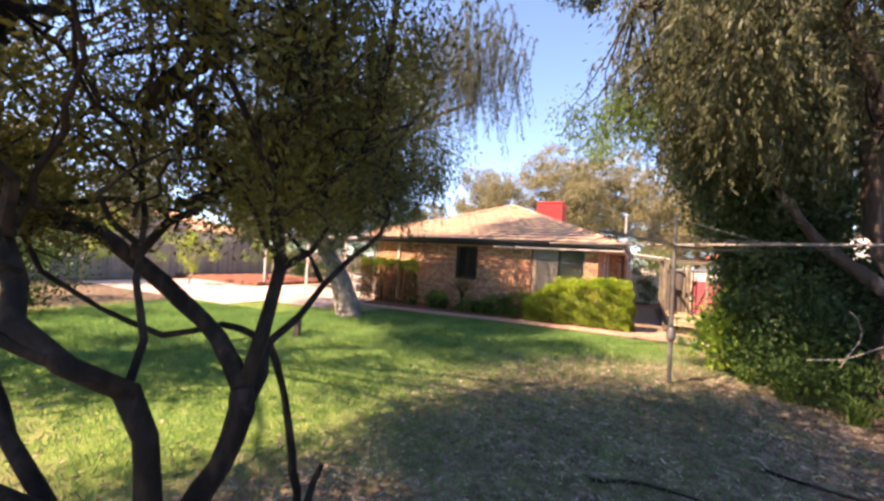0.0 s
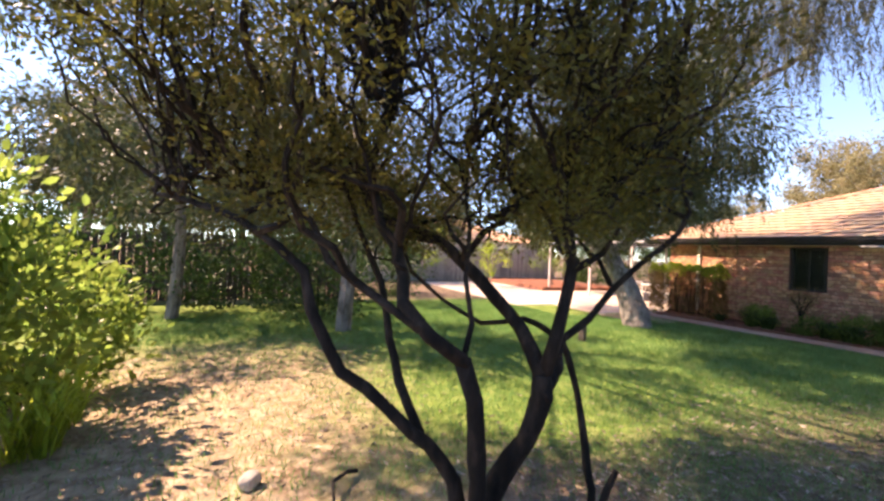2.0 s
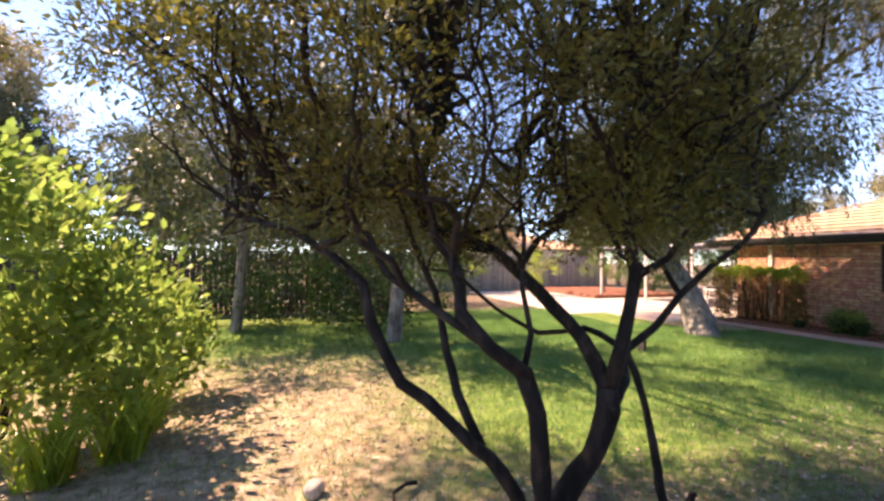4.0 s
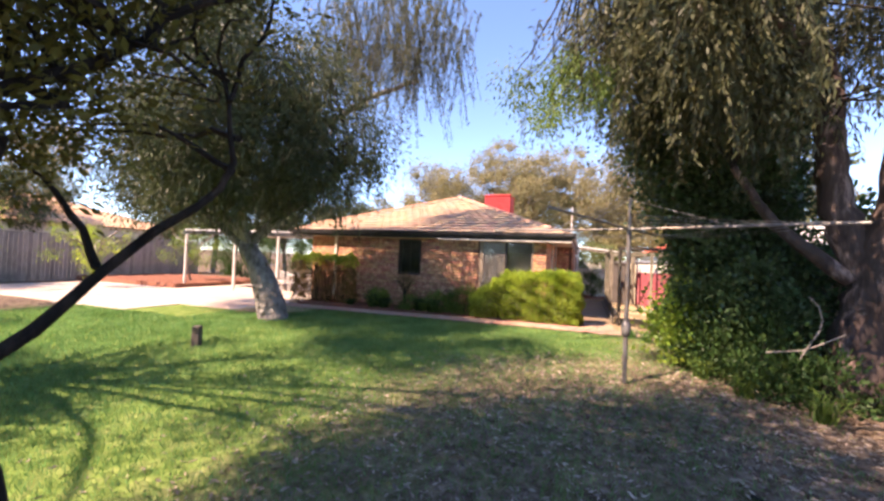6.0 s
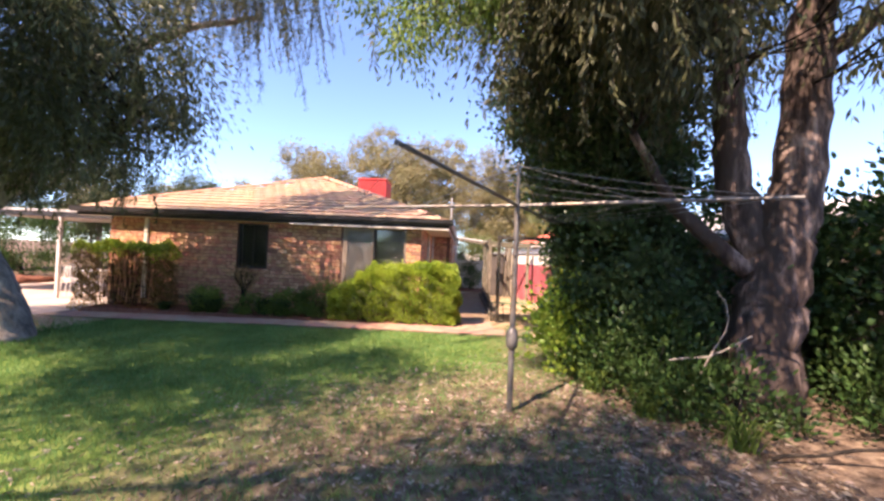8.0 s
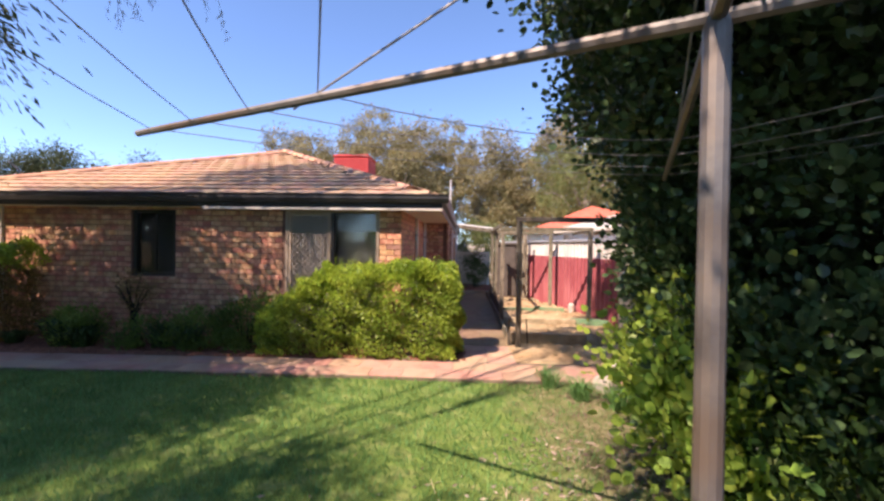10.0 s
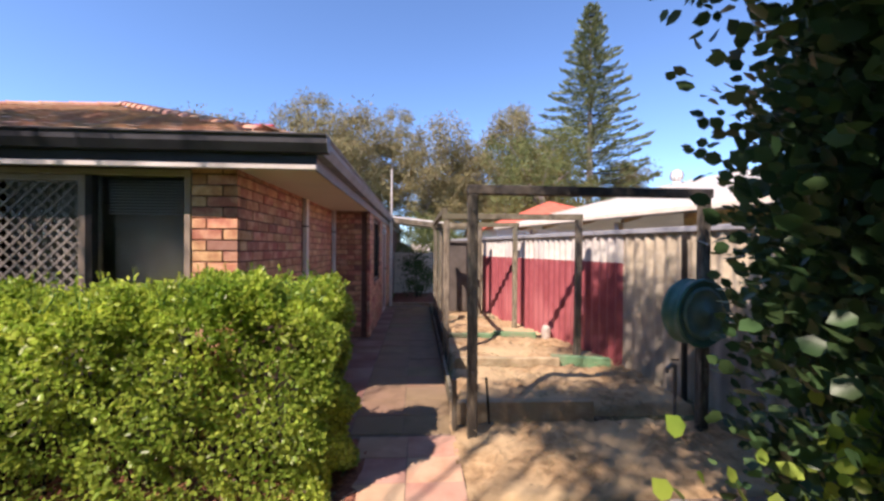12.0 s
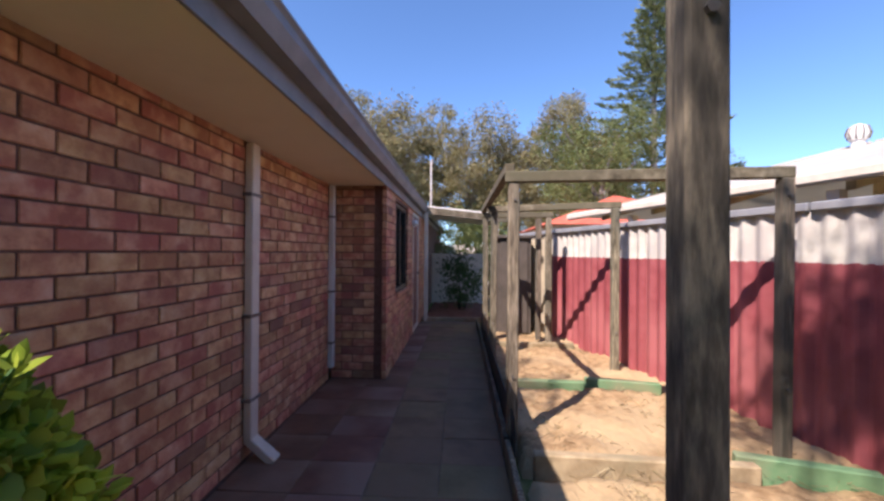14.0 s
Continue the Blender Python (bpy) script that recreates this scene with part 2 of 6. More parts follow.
M_FENCEW = mat("fence_white", [(0.52, 0.50, 0.44), (0.70, 0.68, 0.61)], scale=5, rough=0.8, patch=(0.46, 0.43, 0.40), patch_scale=2)
M_FENCER = mat("fence_red_paint", [(0.24, 0.052, 0.06), (0.33, 0.085, 0.095)], scale=4, rough=0.6, patch=(0.37, 0.115, 0.12), patch_scale=1.5)
M_CAP = mat("fence_cap", [(0.22, 0.23, 0.25), (0.32, 0.33, 0.35)], scale=4, rough=0.6)
M_NROOF = mat("neighbour_white_roof", [(0.66, 0.63, 0.55), (0.78, 0.75, 0.67)], scale=1.2, stretch=(1, 4, 1), rough=0.5, trans=0.35)
M_AMBER = mat("amber_sheet", [(0.84, 0.68, 0.42), (0.92, 0.79, 0.55)], scale=2, rough=0.5, trans=0.88)
M_RROOF = mat("red_tile_roof", [(0.52, 0.10, 0.06), (0.66, 0.17, 0.10)], scale=3, rough=0.7, bump=0.03, bump_scale=6)
M_SHED = mat("shed_brown", [(0.07, 0.06, 0.05), (0.12, 0.10, 0.085)], scale=4, rough=0.7)
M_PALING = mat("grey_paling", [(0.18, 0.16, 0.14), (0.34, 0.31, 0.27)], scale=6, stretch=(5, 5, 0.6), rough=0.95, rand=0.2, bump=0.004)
# Grey paling again, darker: the southern fences' shade is in the tone.
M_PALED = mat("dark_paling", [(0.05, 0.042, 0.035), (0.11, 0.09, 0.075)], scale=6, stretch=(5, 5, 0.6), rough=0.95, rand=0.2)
M_BLACK = mat("black_edging", [(0.02, 0.02, 0.02), (0.04, 0.038, 0.035)], scale=6, rough=0.6)
M_STONE = mat("pale_rock", [(0.35, 0.30, 0.25), (0.52, 0.46, 0.40)], scale=8, rough=0.95, bump=0.01)


def ground_material():
    """Lawn, with bare sandy leaf litter where the plan says, blended by noise."""
    m = bpy.data.materials.new("ground_lawn_and_soil")
    m.use_nodes = True
    n, l = m.node_tree.nodes, m.node_tree.links
    b = n["Principled BSDF"]
    co = n.new("ShaderNodeTexCoord")

    def noise_ramp(scale, stops, detail=6):
        t = n.new("ShaderNodeTexNoise")
        t.inputs["Scale"].default_value, t.inputs["Detail"].default_value, t.inputs["Roughness"].default_value = scale, detail, 0.65
        l.new(co.outputs["Object"], t.inputs[0])
        r = n.new("ShaderNodeValToRGB")
        e = r.color_ramp.elements
        for i, c in enumerate(stops):
            p = 0.33 + 0.34 * i / (len(stops) - 1)
            el = e[i] if i < 2 else e.new(p)
            el.position, el.color = p, (*c, 1)
        l.new(t.outputs[0], r.inputs[0])
        return t, r

    _, grass = noise_ramp(5, [(0.08, 0.13, 0.03), (0.13, 0.20, 0.045), (0.21, 0.25, 0.08)])
    _, soil = noise_ramp(9, [(0.065, 0.045, 0.032), (0.15, 0.105, 0.075), (0.29, 0.215, 0.15)])
    # Ramp for the open strip: real sand, with sunlight put into its paleness.
    _, sand = noise_ramp(8, [(0.18, 0.12, 0.075), (0.34, 0.25, 0.165), (0.48, 0.38, 0.26)])
    ats = n.new("ShaderNodeAttribute")
    ats.attribute_name = "sandy"
    ms = n.new("ShaderNodeMixRGB")
    l.new(ats.outputs["Fac"], ms.inputs[0])
    l.new(soil.outputs[0], ms.inputs[1])
    l.new(sand.outputs[0], ms.inputs[2])
    att = n.new("ShaderNodeAttribute")
    att.attribute_name = "bare"
    w, wr = noise_ramp(3.5, [(0, 0, 0), (1, 1, 1)])
    ad = n.new("ShaderNodeMath")
    ad.operation = "MULTIPLY_ADD"
    ad.inputs[1].default_value = 1.6
    l.new(w.outputs[0], ad.inputs[0])
    sub = n.new("ShaderNodeMath")
    sub.operation = "MULTIPLY_ADD"
    sub.inputs[1].default_value, sub.inputs[2].default_value = 2.2, -1.55
    l.new(att.outputs["Fac"], sub.inputs[0])
    l.new(sub.outputs[0], ad.inputs[2])
    cl = n.new("ShaderNodeClamp")
    l.new(ad.outputs[0], cl.inputs[0])
    mx = n.new("ShaderNodeMixRGB")
    l.new(cl.outputs[0], mx.inputs[0])
    l.new(grass.outputs[0], mx.inputs[1])
    l.new(ms.outputs[0], mx.inputs[2])
    l.new(mx.outputs[0], b.inputs["Base Color"])
    b.inputs["Roughness"].default_value = 1.0
    b.inputs["Specular IOR Level"].default_value = 0.1
    nb = n.new("ShaderNodeTexNoise")
    nb.inputs["Scale"].default_value, nb.inputs["Detail"].default_value = 22, 5
    l.new(co.outputs["Object"], nb.inputs[0])
    bp = n.new("ShaderNodeBump")
    bp.inputs["Strength"].default_value, bp.inputs["Distance"].default_value = 0.8, 0.04
    l.new(nb.outputs[0], bp.inputs["Height"])
    l.new(bp.outputs[0], b.inputs["Normal"])
    return m


M_GROUND = ground_material()


def glass(name, tint=(0.8, 0.85, 0.85)):
    m = bpy.data.materials.new(name)
    m.use_nodes = True
    b = m.node_tree.nodes["Principled BSDF"]
    b.inputs["Base Color"].default_value = (*tint, 1)
    b.inputs["Roughness"].default_value = 0.03
    b.inputs["Transmission Weight"].default_value = 1.0
    b.inputs["IOR"].default_value = 1.45
    return m


M_GLASS = glass("window_glass")


# ---- builders ----
rng = np.random.default_rng(7)
rnd = random.Random(11)


def thing(name, at=(0, 0, 0), rz=0.0, label="", category="", group="", kind=""):
    ob = new(name)
    ob.matrix_basis = pose(*at, 0, 0, rz)
    return tagged(ob, label, category, group, kind)


def link_mesh(name, me, material, parent=None, label="", kind=""):
    if material is not None and not me.materials:
        me.materials.append(material)
    ob = new(name, me)
    if parent is not None:
        ob.parent = parent
    return tagged(ob, label, kind=kind)


def part(name, bm, material, parent=None, label="", smooth=False, kind=""):
    me = bpy.data.meshes.new(name)
    bm.to_mesh(me)
    bm.free()
    if smooth:
        me.shade_smooth()
    return link_mesh(name, me, material, parent, label, kind)


def box(size, at=(0, 0, 0), bevel=0.0, bm=None, rot=None):
    """A box of that size centred at a place, its edges worn by bevel."""
    own = bmesh.new()
    bmesh.ops.create_cube(own, size=1)
    bmesh.ops.scale(own, vec=size, verts=own.verts)
    if bevel:
        bmesh.ops.bevel(own, geom=own.edges[:], offset=bevel, segments=1, affect="EDGES", profile=0.5)
    m = Matrix.Translation(at) @ (rot.to_4x4() if rot is not None else Matrix())
    bmesh.ops.transform(own, matrix=m, verts=own.verts)
    if bm is None:
        return own
    me = bpy.data.meshes.new("tmp")
    own.to_mesh(me)
    own.free()
    bm.from_mesh(me)
    bpy.data.meshes.remove(me)
    return bm


def slab(lo, hi, bevel=0.0, bm=None):
    lo, hi = Vector(lo), Vector(hi)
    return box(tuple(hi - lo), tuple((lo + hi) / 2), bevel, bm)


def tube(points, radii, sides=8, bm=None, wobble=0.0):
    """A tapered tube along points."""
    bm = bm or bmesh.new()
    pts = [Vector(p) for p in points]
    rings, side = [], None
    for i, p in enumerate(pts):
        d = (pts[min(i + 1, len(pts) - 1)] - pts[max(i - 1, 0)]).normalized()
        if side is None:
            side = d.cross(Vector((0, 0, 1)))
            side = side if side.length > 0.1 else d.cross(Vector((1, 0, 0)))
        side = (side - d * side.dot(d)).normalized()
        up = d.cross(side)
        r = radii[i] if isinstance(radii, (list, tuple)) else radii
        rings.append([bm.verts.new(p + (side * math.cos(a) + up * math.sin(a)) * r * (1 + wobble * (rnd.random() - 0.5)))
                      for a in (2 * math.pi * k / sides for k in range(sides))])
    for a, b in zip(rings, rings[1:]):
        for k in range(sides):
            bm.faces.new((a[k], a[(k + 1) % sides], b[(k + 1) % sides], b[k]))
    bm.faces.new(rings[0][::-1])
    bm.faces.new(rings[-1])
    return bm


def smooth_line(nodes, step=0.12, jitter=0.0):
    """Points along a soft curve through nodes, with small kinks."""
    p = [Vector(n) for n in nodes]
    out = []
    for i in range(len(p) - 1):
        a, b, c, d = p[max(i - 1, 0)], p[i], p[i + 1], p[min(i + 2, len(p) - 1)]
        k = max(1, int((c - b).length / step))
        for j in range(k):
            t = j / k
            q = 0.5 * (2 * b + (c - a) * t + (2 * a - 5 * b + 4 * c - d) * t * t + (3 * b - a - 3 * c + d) * t ** 3)
            out.append(q + Vector((rnd.uniform(-1, 1), rnd.uniform(-1, 1), rnd.uniform(-1, 1))) * jitter)
    out.append(p[-1])
    return out


def limb(nodes, r0, r1, sides=8, bm=None, step=0.12, jitter=0.012):
    pts = smooth_line(nodes, step, jitter)
    n = len(pts)
    return tube(pts, [r0 + (r1 - r0) * i / max(1, n - 1) for i in range(n)], sides, bm, 0.3 if r0 < 0.1 else 0.13)


def quads_mesh(name, v, f):
    """A mesh from an array of corners and an array of four-cornered faces."""
    me = bpy.data.meshes.new(name)
    me.vertices.add(len(v))
    me.vertices.foreach_set("co", np.asarray(v, np.float32).ravel())
    me.loops.add(f.size)
    me.loops.foreach_set("vertex_index", np.asarray(f, np.int32).ravel())
    me.polygons.add(len(f))
    me.polygons.foreach_set("loop_start", np.arange(0, f.size, f.shape[1], dtype=np.int32))
    me.update(calc_edges=True)
    return me


def unit(a):
    return a / np.maximum(np.linalg.norm(a, axis=1, keepdims=True), 1e-6)


def leaves(name, c, d, length, width, material, parent=None, label="", kind="", shape=1, spread=0.35):
    """Loose leaves: centres c, directions d. shape 1: pointed; 2: rounded with a fold."""
    n = len(c)
    d = unit(d)
    side = unit(np.cross(d, rng.normal(size=(n, 3))))
    up = np.cross(side, d)
    k = (1 + spread * rng.uniform(-1, 1, (n, 1)))
    L, W = length * k, width * k
    if shape == 1:
        v = np.stack([c, c + d * L * 0.45 + side * W / 2, c + d * L + up * L * 0.08, c + d * L * 0.45 - side * W / 2], 1)
        f = np.arange(n * 4).reshape(n, 4)
    else:
        v = np.stack([c, c + d * L * 0.22 + side * W * 0.42 + up * W * 0.12, c + d * L * 0.62 + side * W * 0.46 + up * W * 0.1, c + d * L,
                      c + d * L * 0.62 - side * W * 0.46 + up * W * 0.1, c + d * L * 0.22 - side * W * 0.42 + up * W * 0.12], 1)
        b = np.arange(n)[:, None] * 6
        f = np.concatenate([b + np.array([[0, 1, 2, 3]]), b + np.array([[0, 3, 4, 5]])])
    return link_mesh(name, quads_mesh(name, v.reshape(-1, 3), f), material, parent, label, kind)


def ball(n, fill=0.45):
    """Points in a unit ball, crowded towards its skin."""
    p = unit(rng.normal(size=(n, 3)))
    return p * rng.uniform(fill, 1, (n, 1)) ** 0.6


def clump_points(centre, radii, clumps, per, size, lift=0.0, fill=0.35, low=-1.0):
    """Leaf places and directions in clumps strewn through an egg-shaped crown."""
    q = ball(clumps * 3, fill)
    q = q[q[:, 2] > low][:clumps]
    q = q * np.array(radii) + np.array(centre)
    s = size * rng.uniform(0.6, 1.3, (len(q), 1, 1))
    off = rng.normal(size=(len(q), per, 3)) * 0.5 * s
    p = (q[:, None, :] + off).reshape(-1, 3)
    d = off.reshape(-1, 3) + rng.normal(size=(len(p), 3)) * 0.25 * size + np.array([0, 0, lift])
    return q, p, d


def strands(starts, length, per, leaf, droop=1.0):
    """Hanging twigs: leaf places and directions along each, and the twigs' lines."""
    cs, ds, lines = [], [], []
    for s in starts:
        L = length * rnd.uniform(0.4, 1.25)
        a = rnd.uniform(0, 6.28)
        out = Vector((math.cos(a), math.sin(a), 0)) * L * 0.28
        pts = [Vector(s) + out * t - Vector((0, 0, 1)) * (L * droop * t ** 1.4) for t in np.linspace(0, 1, 5)]
        lines.append(pts)
        t = rng.uniform(0, 1, per)
        base = np.array(s) + np.outer(t, np.array(out)) - np.outer(t ** 1.4, [0, 0, L * droop])
        cs.append(base + rng.normal(size=(per, 3)) * 0.018)
        ds.append(rng.normal(size=(per, 3)) * 0.45 + np.array([0, 0, -0.95]) + np.array(out) * 0.3)
    return np.concatenate(cs), np.concatenate(ds), lines


def ground_z(x, y):
    """The lawn's height; it falls a little to the west."""
    return -0.035 - 0.012 * np.clip(-x - 1.0, 0, 8) + 0.012 * np.sin(x * 1.7 + y) * np.cos(y * 1.3 - x * 0.6)

# ---- ground ----
def sig(v):
    return 1 / (1 + np.exp(-np.clip(v, -40, 40)))


def bare_amount(x, y):
    """How bare the ground is: under the shrub, south of the clothes hoist and beneath the big tree."""
    line = (x + 2.1) - 0.5 * np.clip(y - 5.8, 0, 9) - 1.0 * np.clip(y - 7.6, 0, 2)
    a = sig(line / 0.45) * sig((9.4 - y) / 0.5) * (0.74 + 0.26 * sig((x - 2.0) / 0.3))
    b = sig((1.5 - y - 0.15 * (x + 2)) / 0.5) * sig((x + 7) / 0.8) * 0.85
    c = sig((x - 0.95) / 0.25) * sig((y - 7) / 0.5) * 0.7
    e = sig((-12 - x) / 0.8)
    s = np.exp(-((x + 0.9) ** 2 / 2.4 + (y - 1.9) ** 2 / 2.0)) * 1.1
    return np.clip(np.maximum.reduce([a, b, c, e, s]), 0, 1)


def sunlit_sand_amount(x, y):
    """How sandy the bare ground is, and paler for sunlight: the open strip west and south of the shrub."""
    return sig((-0.6 - x) / 0.35) * sig((1.75 - y) / 0.5)


def build_ground():
    far = [20, 26, 34, 46, 70, 120, 250, 600]
    xs = np.array([-f - 4 for f in reversed(far)] + list(np.arange(-22, 9.01, 0.25)) + [f - 7 for f in far])
    ys = np.array([-f for f in reversed(far)] + list(np.arange(-10, 28.01, 0.25)) + [f + 12 for f in far])
    X, Y = np.meshgrid(xs, ys)
    Z = ground_z(X, Y)
    v = np.stack([X, Y, Z], -1).reshape(-1, 3)
    n, m = X.shape
    i = np.arange(n * m).reshape(n, m)
    f = np.stack([i[:-1, :-1], i[:-1, 1:], i[1:, 1:], i[1:, :-1]], -1).reshape(-1, 4)
    me = quads_mesh("ground", v, f)
    at = me.attributes.new("bare", "FLOAT", "POINT")
    at.data.foreach_set("value", bare_amount(v[:, 0], v[:, 1]).astype(np.float32))
    at2 = me.attributes.new("sandy", "FLOAT", "POINT")
    at2.data.foreach_set("value", sunlit_sand_amount(v[:, 0], v[:, 1]).astype(np.float32))
    me.shade_smooth()
    return link_mesh("ground", me, M_GROUND, label="backyard ground of green lawn thinning to bare sandy leaf litter", kind="structure")


ground = build_ground()

# ---- house shell ----
WX, WY, SX = -8.2, 12.465, -0.483          # west end, front face and east face of the walls
BRICK_L, BRICK_H, COURSE = 0.23, 0.076, 0.086


def wall_core(name, u0, u1, h, axis, face, out, openings, label):
    """A mortar-coloured wall 0.2 m thick with real openings; axis 'x' runs along x with its face at y, 'y' along y with its face at x."""
    bm = bmesh.new()
    cuts = sorted({u0, u1, *[o[0] for o in openings], *[o[1] for o in openings]})
    for a, b in zip(cuts, cuts[1:]):
        zs = [(0.0, h)]
        for o in openings:
            if o[0] <= a and b <= o[1]:
                zs = [(0.0, o[2]), (o[3], h)]
        for z0, z1 in zs:
            if z1 - z0 > 0.01:
                f0, f1 = face - out * 0.008, face - out * 0.2
                if axis == "x":
                    slab((a, min(f0, f1), z0 - 0.1 if z0 == 0 else z0), (b, max(f0, f1), z1), 0, bm)
                else:
                    slab((min(f0, f1), a, z0 - 0.1 if z0 == 0 else z0), (max(f0, f1), b, z1), 0, bm)
    return tagged(part(name, bm, M_MORTAR), label, kind="structure")


wall_front = wall_core("wall_south", WX, SX - 0.008, 2.2, "x", WY, -1, [(-4.95, -4.2, 0.98, 2.075), (-2.36, -0.83, 0.02, 2.1)], "orange-red clay brick front wall with recessed mortar joints")
wall_side = wall_core("wall_east", WY + 0.008, 15.95, 2.2, "y", SX, 1, [], "mottled red clay brick side wall with recessed joints")
wall_return = wall_core("wall_return", SX, 0.126, 2.2, "x", 15.95, -1, [], "shaded dark red brick return wall beside the walkway")
wall_porch = wall_core("wall_porch", 15.96, 21.4, 2.2, "y", 0.134, 1, [(16.6, 17.65, 0.87, 2.03), (18.3, 19.15, 0.02, 2.06)], "red clay brick wall with a window and a door")
for nm, lo, hi in (("wall_west", (WX, 12.7, -0.1), (WX + 0.2, 27, 2.2)), ("wall_north", (WX, 27, -0.1), (0.13, 27.2, 2.2)),
                   ("wall_porch_north", (-0.08, 21.4, -0.1), (0.12, 27, 2.2)), ("wall_inner", (WX + 0.2, 16.2, 0), (-0.2, 16.3, 2.3))):
    tagged(part(nm, slab(lo, hi), M_ROOM if "inner" in nm else M_MORTAR), "plain closing wall of the house", kind="structure")
tagged(part("floor", slab((WX + 0.2, 12.67, -0.05), (-0.68, 16.2, 0.01)), M_ROOM), "plain indoor floor behind the glass door", kind="structure")
tagged(part("ceiling", slab((WX, 12.47, 2.2), (0.12, 27, 2.24)), M_ROOM), "plain indoor ceiling", kind="structure")

# ---- eaves, gutters and roof ----
EY, EX, ER, PITCH = 12.24, 0.18, 2.285, 0.376
soffit = bmesh.new()
slab((-8.9, 12.275, 2.112), (0.135, 12.463, 2.13), 0, soffit)
slab((-0.481, 12.464, 2.112), (0.135, 15.945, 2.13), 0, soffit)
tagged(part("soffit", soffit, M_SOFFIT), "flat cream-painted eaves lining", kind="structure")
tagged(part("fascia_south", slab((-8.9, 12.258, 2.115), (0.175, 12.274, 2.24), 0.002), M_GUTTER), "dark charcoal painted fascia board", kind="structure")
tagged(part("fascia_east", slab((0.136, 12.276, 2.09), (0.153, 27, 2.24), 0.002), M_FASCIA), "grey painted fascia board", kind="structure")
tagged(part("trim", slab((-3.6, 12.235, 2.075), (0.18, 12.272, 2.113), 0.004), M_STRIP), "off-white timber trim under the fascia", kind="structure")


def gutter(name, length, material):
    """An ogee gutter along +x, its back at y = 0."""
    prof = [(0, 0), (-0.075, 0), (-0.09, 0.03), (-0.105, 0.06), (-0.105, 0.10), (-0.12, 0.115), (-0.12, 0.125), (-0.112, 0.125), (-0.098, 0.11), (-0.098, 0.062), (-0.07, 0.01), (-0.008, 0.01), (-0.008, 0.11), (0, 0.11)]
    bm = bmesh.new()
    a = [bm.verts.new((0, y, z)) for y, z in prof]
    b = [bm.verts.new((length, y, z)) for y, z in prof]
    n = len(prof)
    for i in range(n):
        bm.faces.new((a[i], a[(i + 1) % n], b[(i + 1) % n], b[i]))
    bm.faces.new(a[::-1]), bm.faces.new(b)
    bmesh.ops.recalc_face_normals(bm, faces=bm.faces)
    return part(name, bm, material)


g = gutter("gutter_south", 9.272, M_GUTTER)
g.matrix_basis = pose(-9.0, 12.256, 2.19)
tagged(g, "dark charcoal metal roof gutter", kind="structure")
g = gutter("gutter_east", 15.0, M_FASCIA)
g.matrix_basis = pose(0.155, 12.258, 2.185, 0, 0, 90)
tagged(g, "weathered grey metal roof gutter", kind="structure")

bm = bmesh.new()
ends = [[bm.verts.new((x, 12.256 + y, 2.19 + z)) for y, z in ((0, 0), (-0.075, 0), (-0.09, 0.03), (-0.105, 0.06), (-0.105, 0.10), (-0.12, 0.115), (-0.12, 0.125), (0, 0.125))] for x in (0.2725, 0.2765)]
bm.faces.new(ends[0][::-1]), bm.faces.new(ends[1])
for i in range(8):
    bm.faces.new((ends[0][i], ends[0][(i + 1) % 8], ends[1][(i + 1) % 8], ends[1][i]))
bmesh.ops.recalc_face_normals(bm, faces=bm.faces)
tagged(part("gutter_end", bm, M_FASCIA), "grey metal end of the roof gutter", kind="structure")

AX, AY = EX - 4.6, EY + 4.6
AZ = ER + 4.6 * PITCH


def roof_deck():
    bm = bmesh.new()
    w, e, s, n = AX - 4.6, AX + 4.6, EY, 31.0
    base = [bm.verts.new(p) for p in ((w, s, ER), (e, s, ER), (e, n, ER), (w, n, ER))]
    ra, rb = bm.verts.new((AX, AY, AZ)), bm.verts.new((AX, n - 4.6, AZ))
    bm.faces.new((base[0], base[1], ra))
    bm.faces.new((base[1], base[2], rb, ra))
    bm.faces.new((base[2], base[3], rb))
    bm.faces.new((base[3], base[0], ra, rb))
    bm.faces.new(base[::-1])
    return part("roof", bm, M_TILE_I)


roof = tagged(roof_deck(), "hipped roof of pale terracotta concrete tiles", kind="structure")


def tile_mesh(w=0.31, l=0.36):
    """One roll-profiled roof tile: x across, y up the slope, front edge at y = 0."""
    bm = bmesh.new()
    xs = [-0.5, -0.38, -0.25, -0.12, 0.0, 0.12, 0.25, 0.38, 0.5]
    hs = [0.012, 0.014, 0.012, 0.008, 0.006, 0.008, 0.012, 0.014, 0.012]
    top0 = [bm.verts.new((x * w, 0, h + 0.034)) for x, h in zip(xs, hs)]
    top1 = [bm.verts.new((x * w, l, h + 0.002)) for x, h in zip(xs, hs)]
    bot0 = [bm.verts.new((x * w, 0.004, h)) for x, h in zip(xs, hs)]
    for i in range(len(xs) - 1):
        bm.faces.new((top0[i], top0[i + 1], top1[i + 1], top1[i]))
        bm.faces.new((bot0[i], bot0[i + 1], top0[i + 1], top0[i]))
    bm.faces.new((bot0[0], top0[0], top1[0]))
    bm.faces.new((bot0[-1], top1[-1], top0[-1]))
    me = bpy.data.meshes.new("roof_tile")
    bm.to_mesh(me)
    bm.free()
    return me


SLOPE = math.atan(PITCH)
GAUGE = 0.31
TILE = tile_mesh()


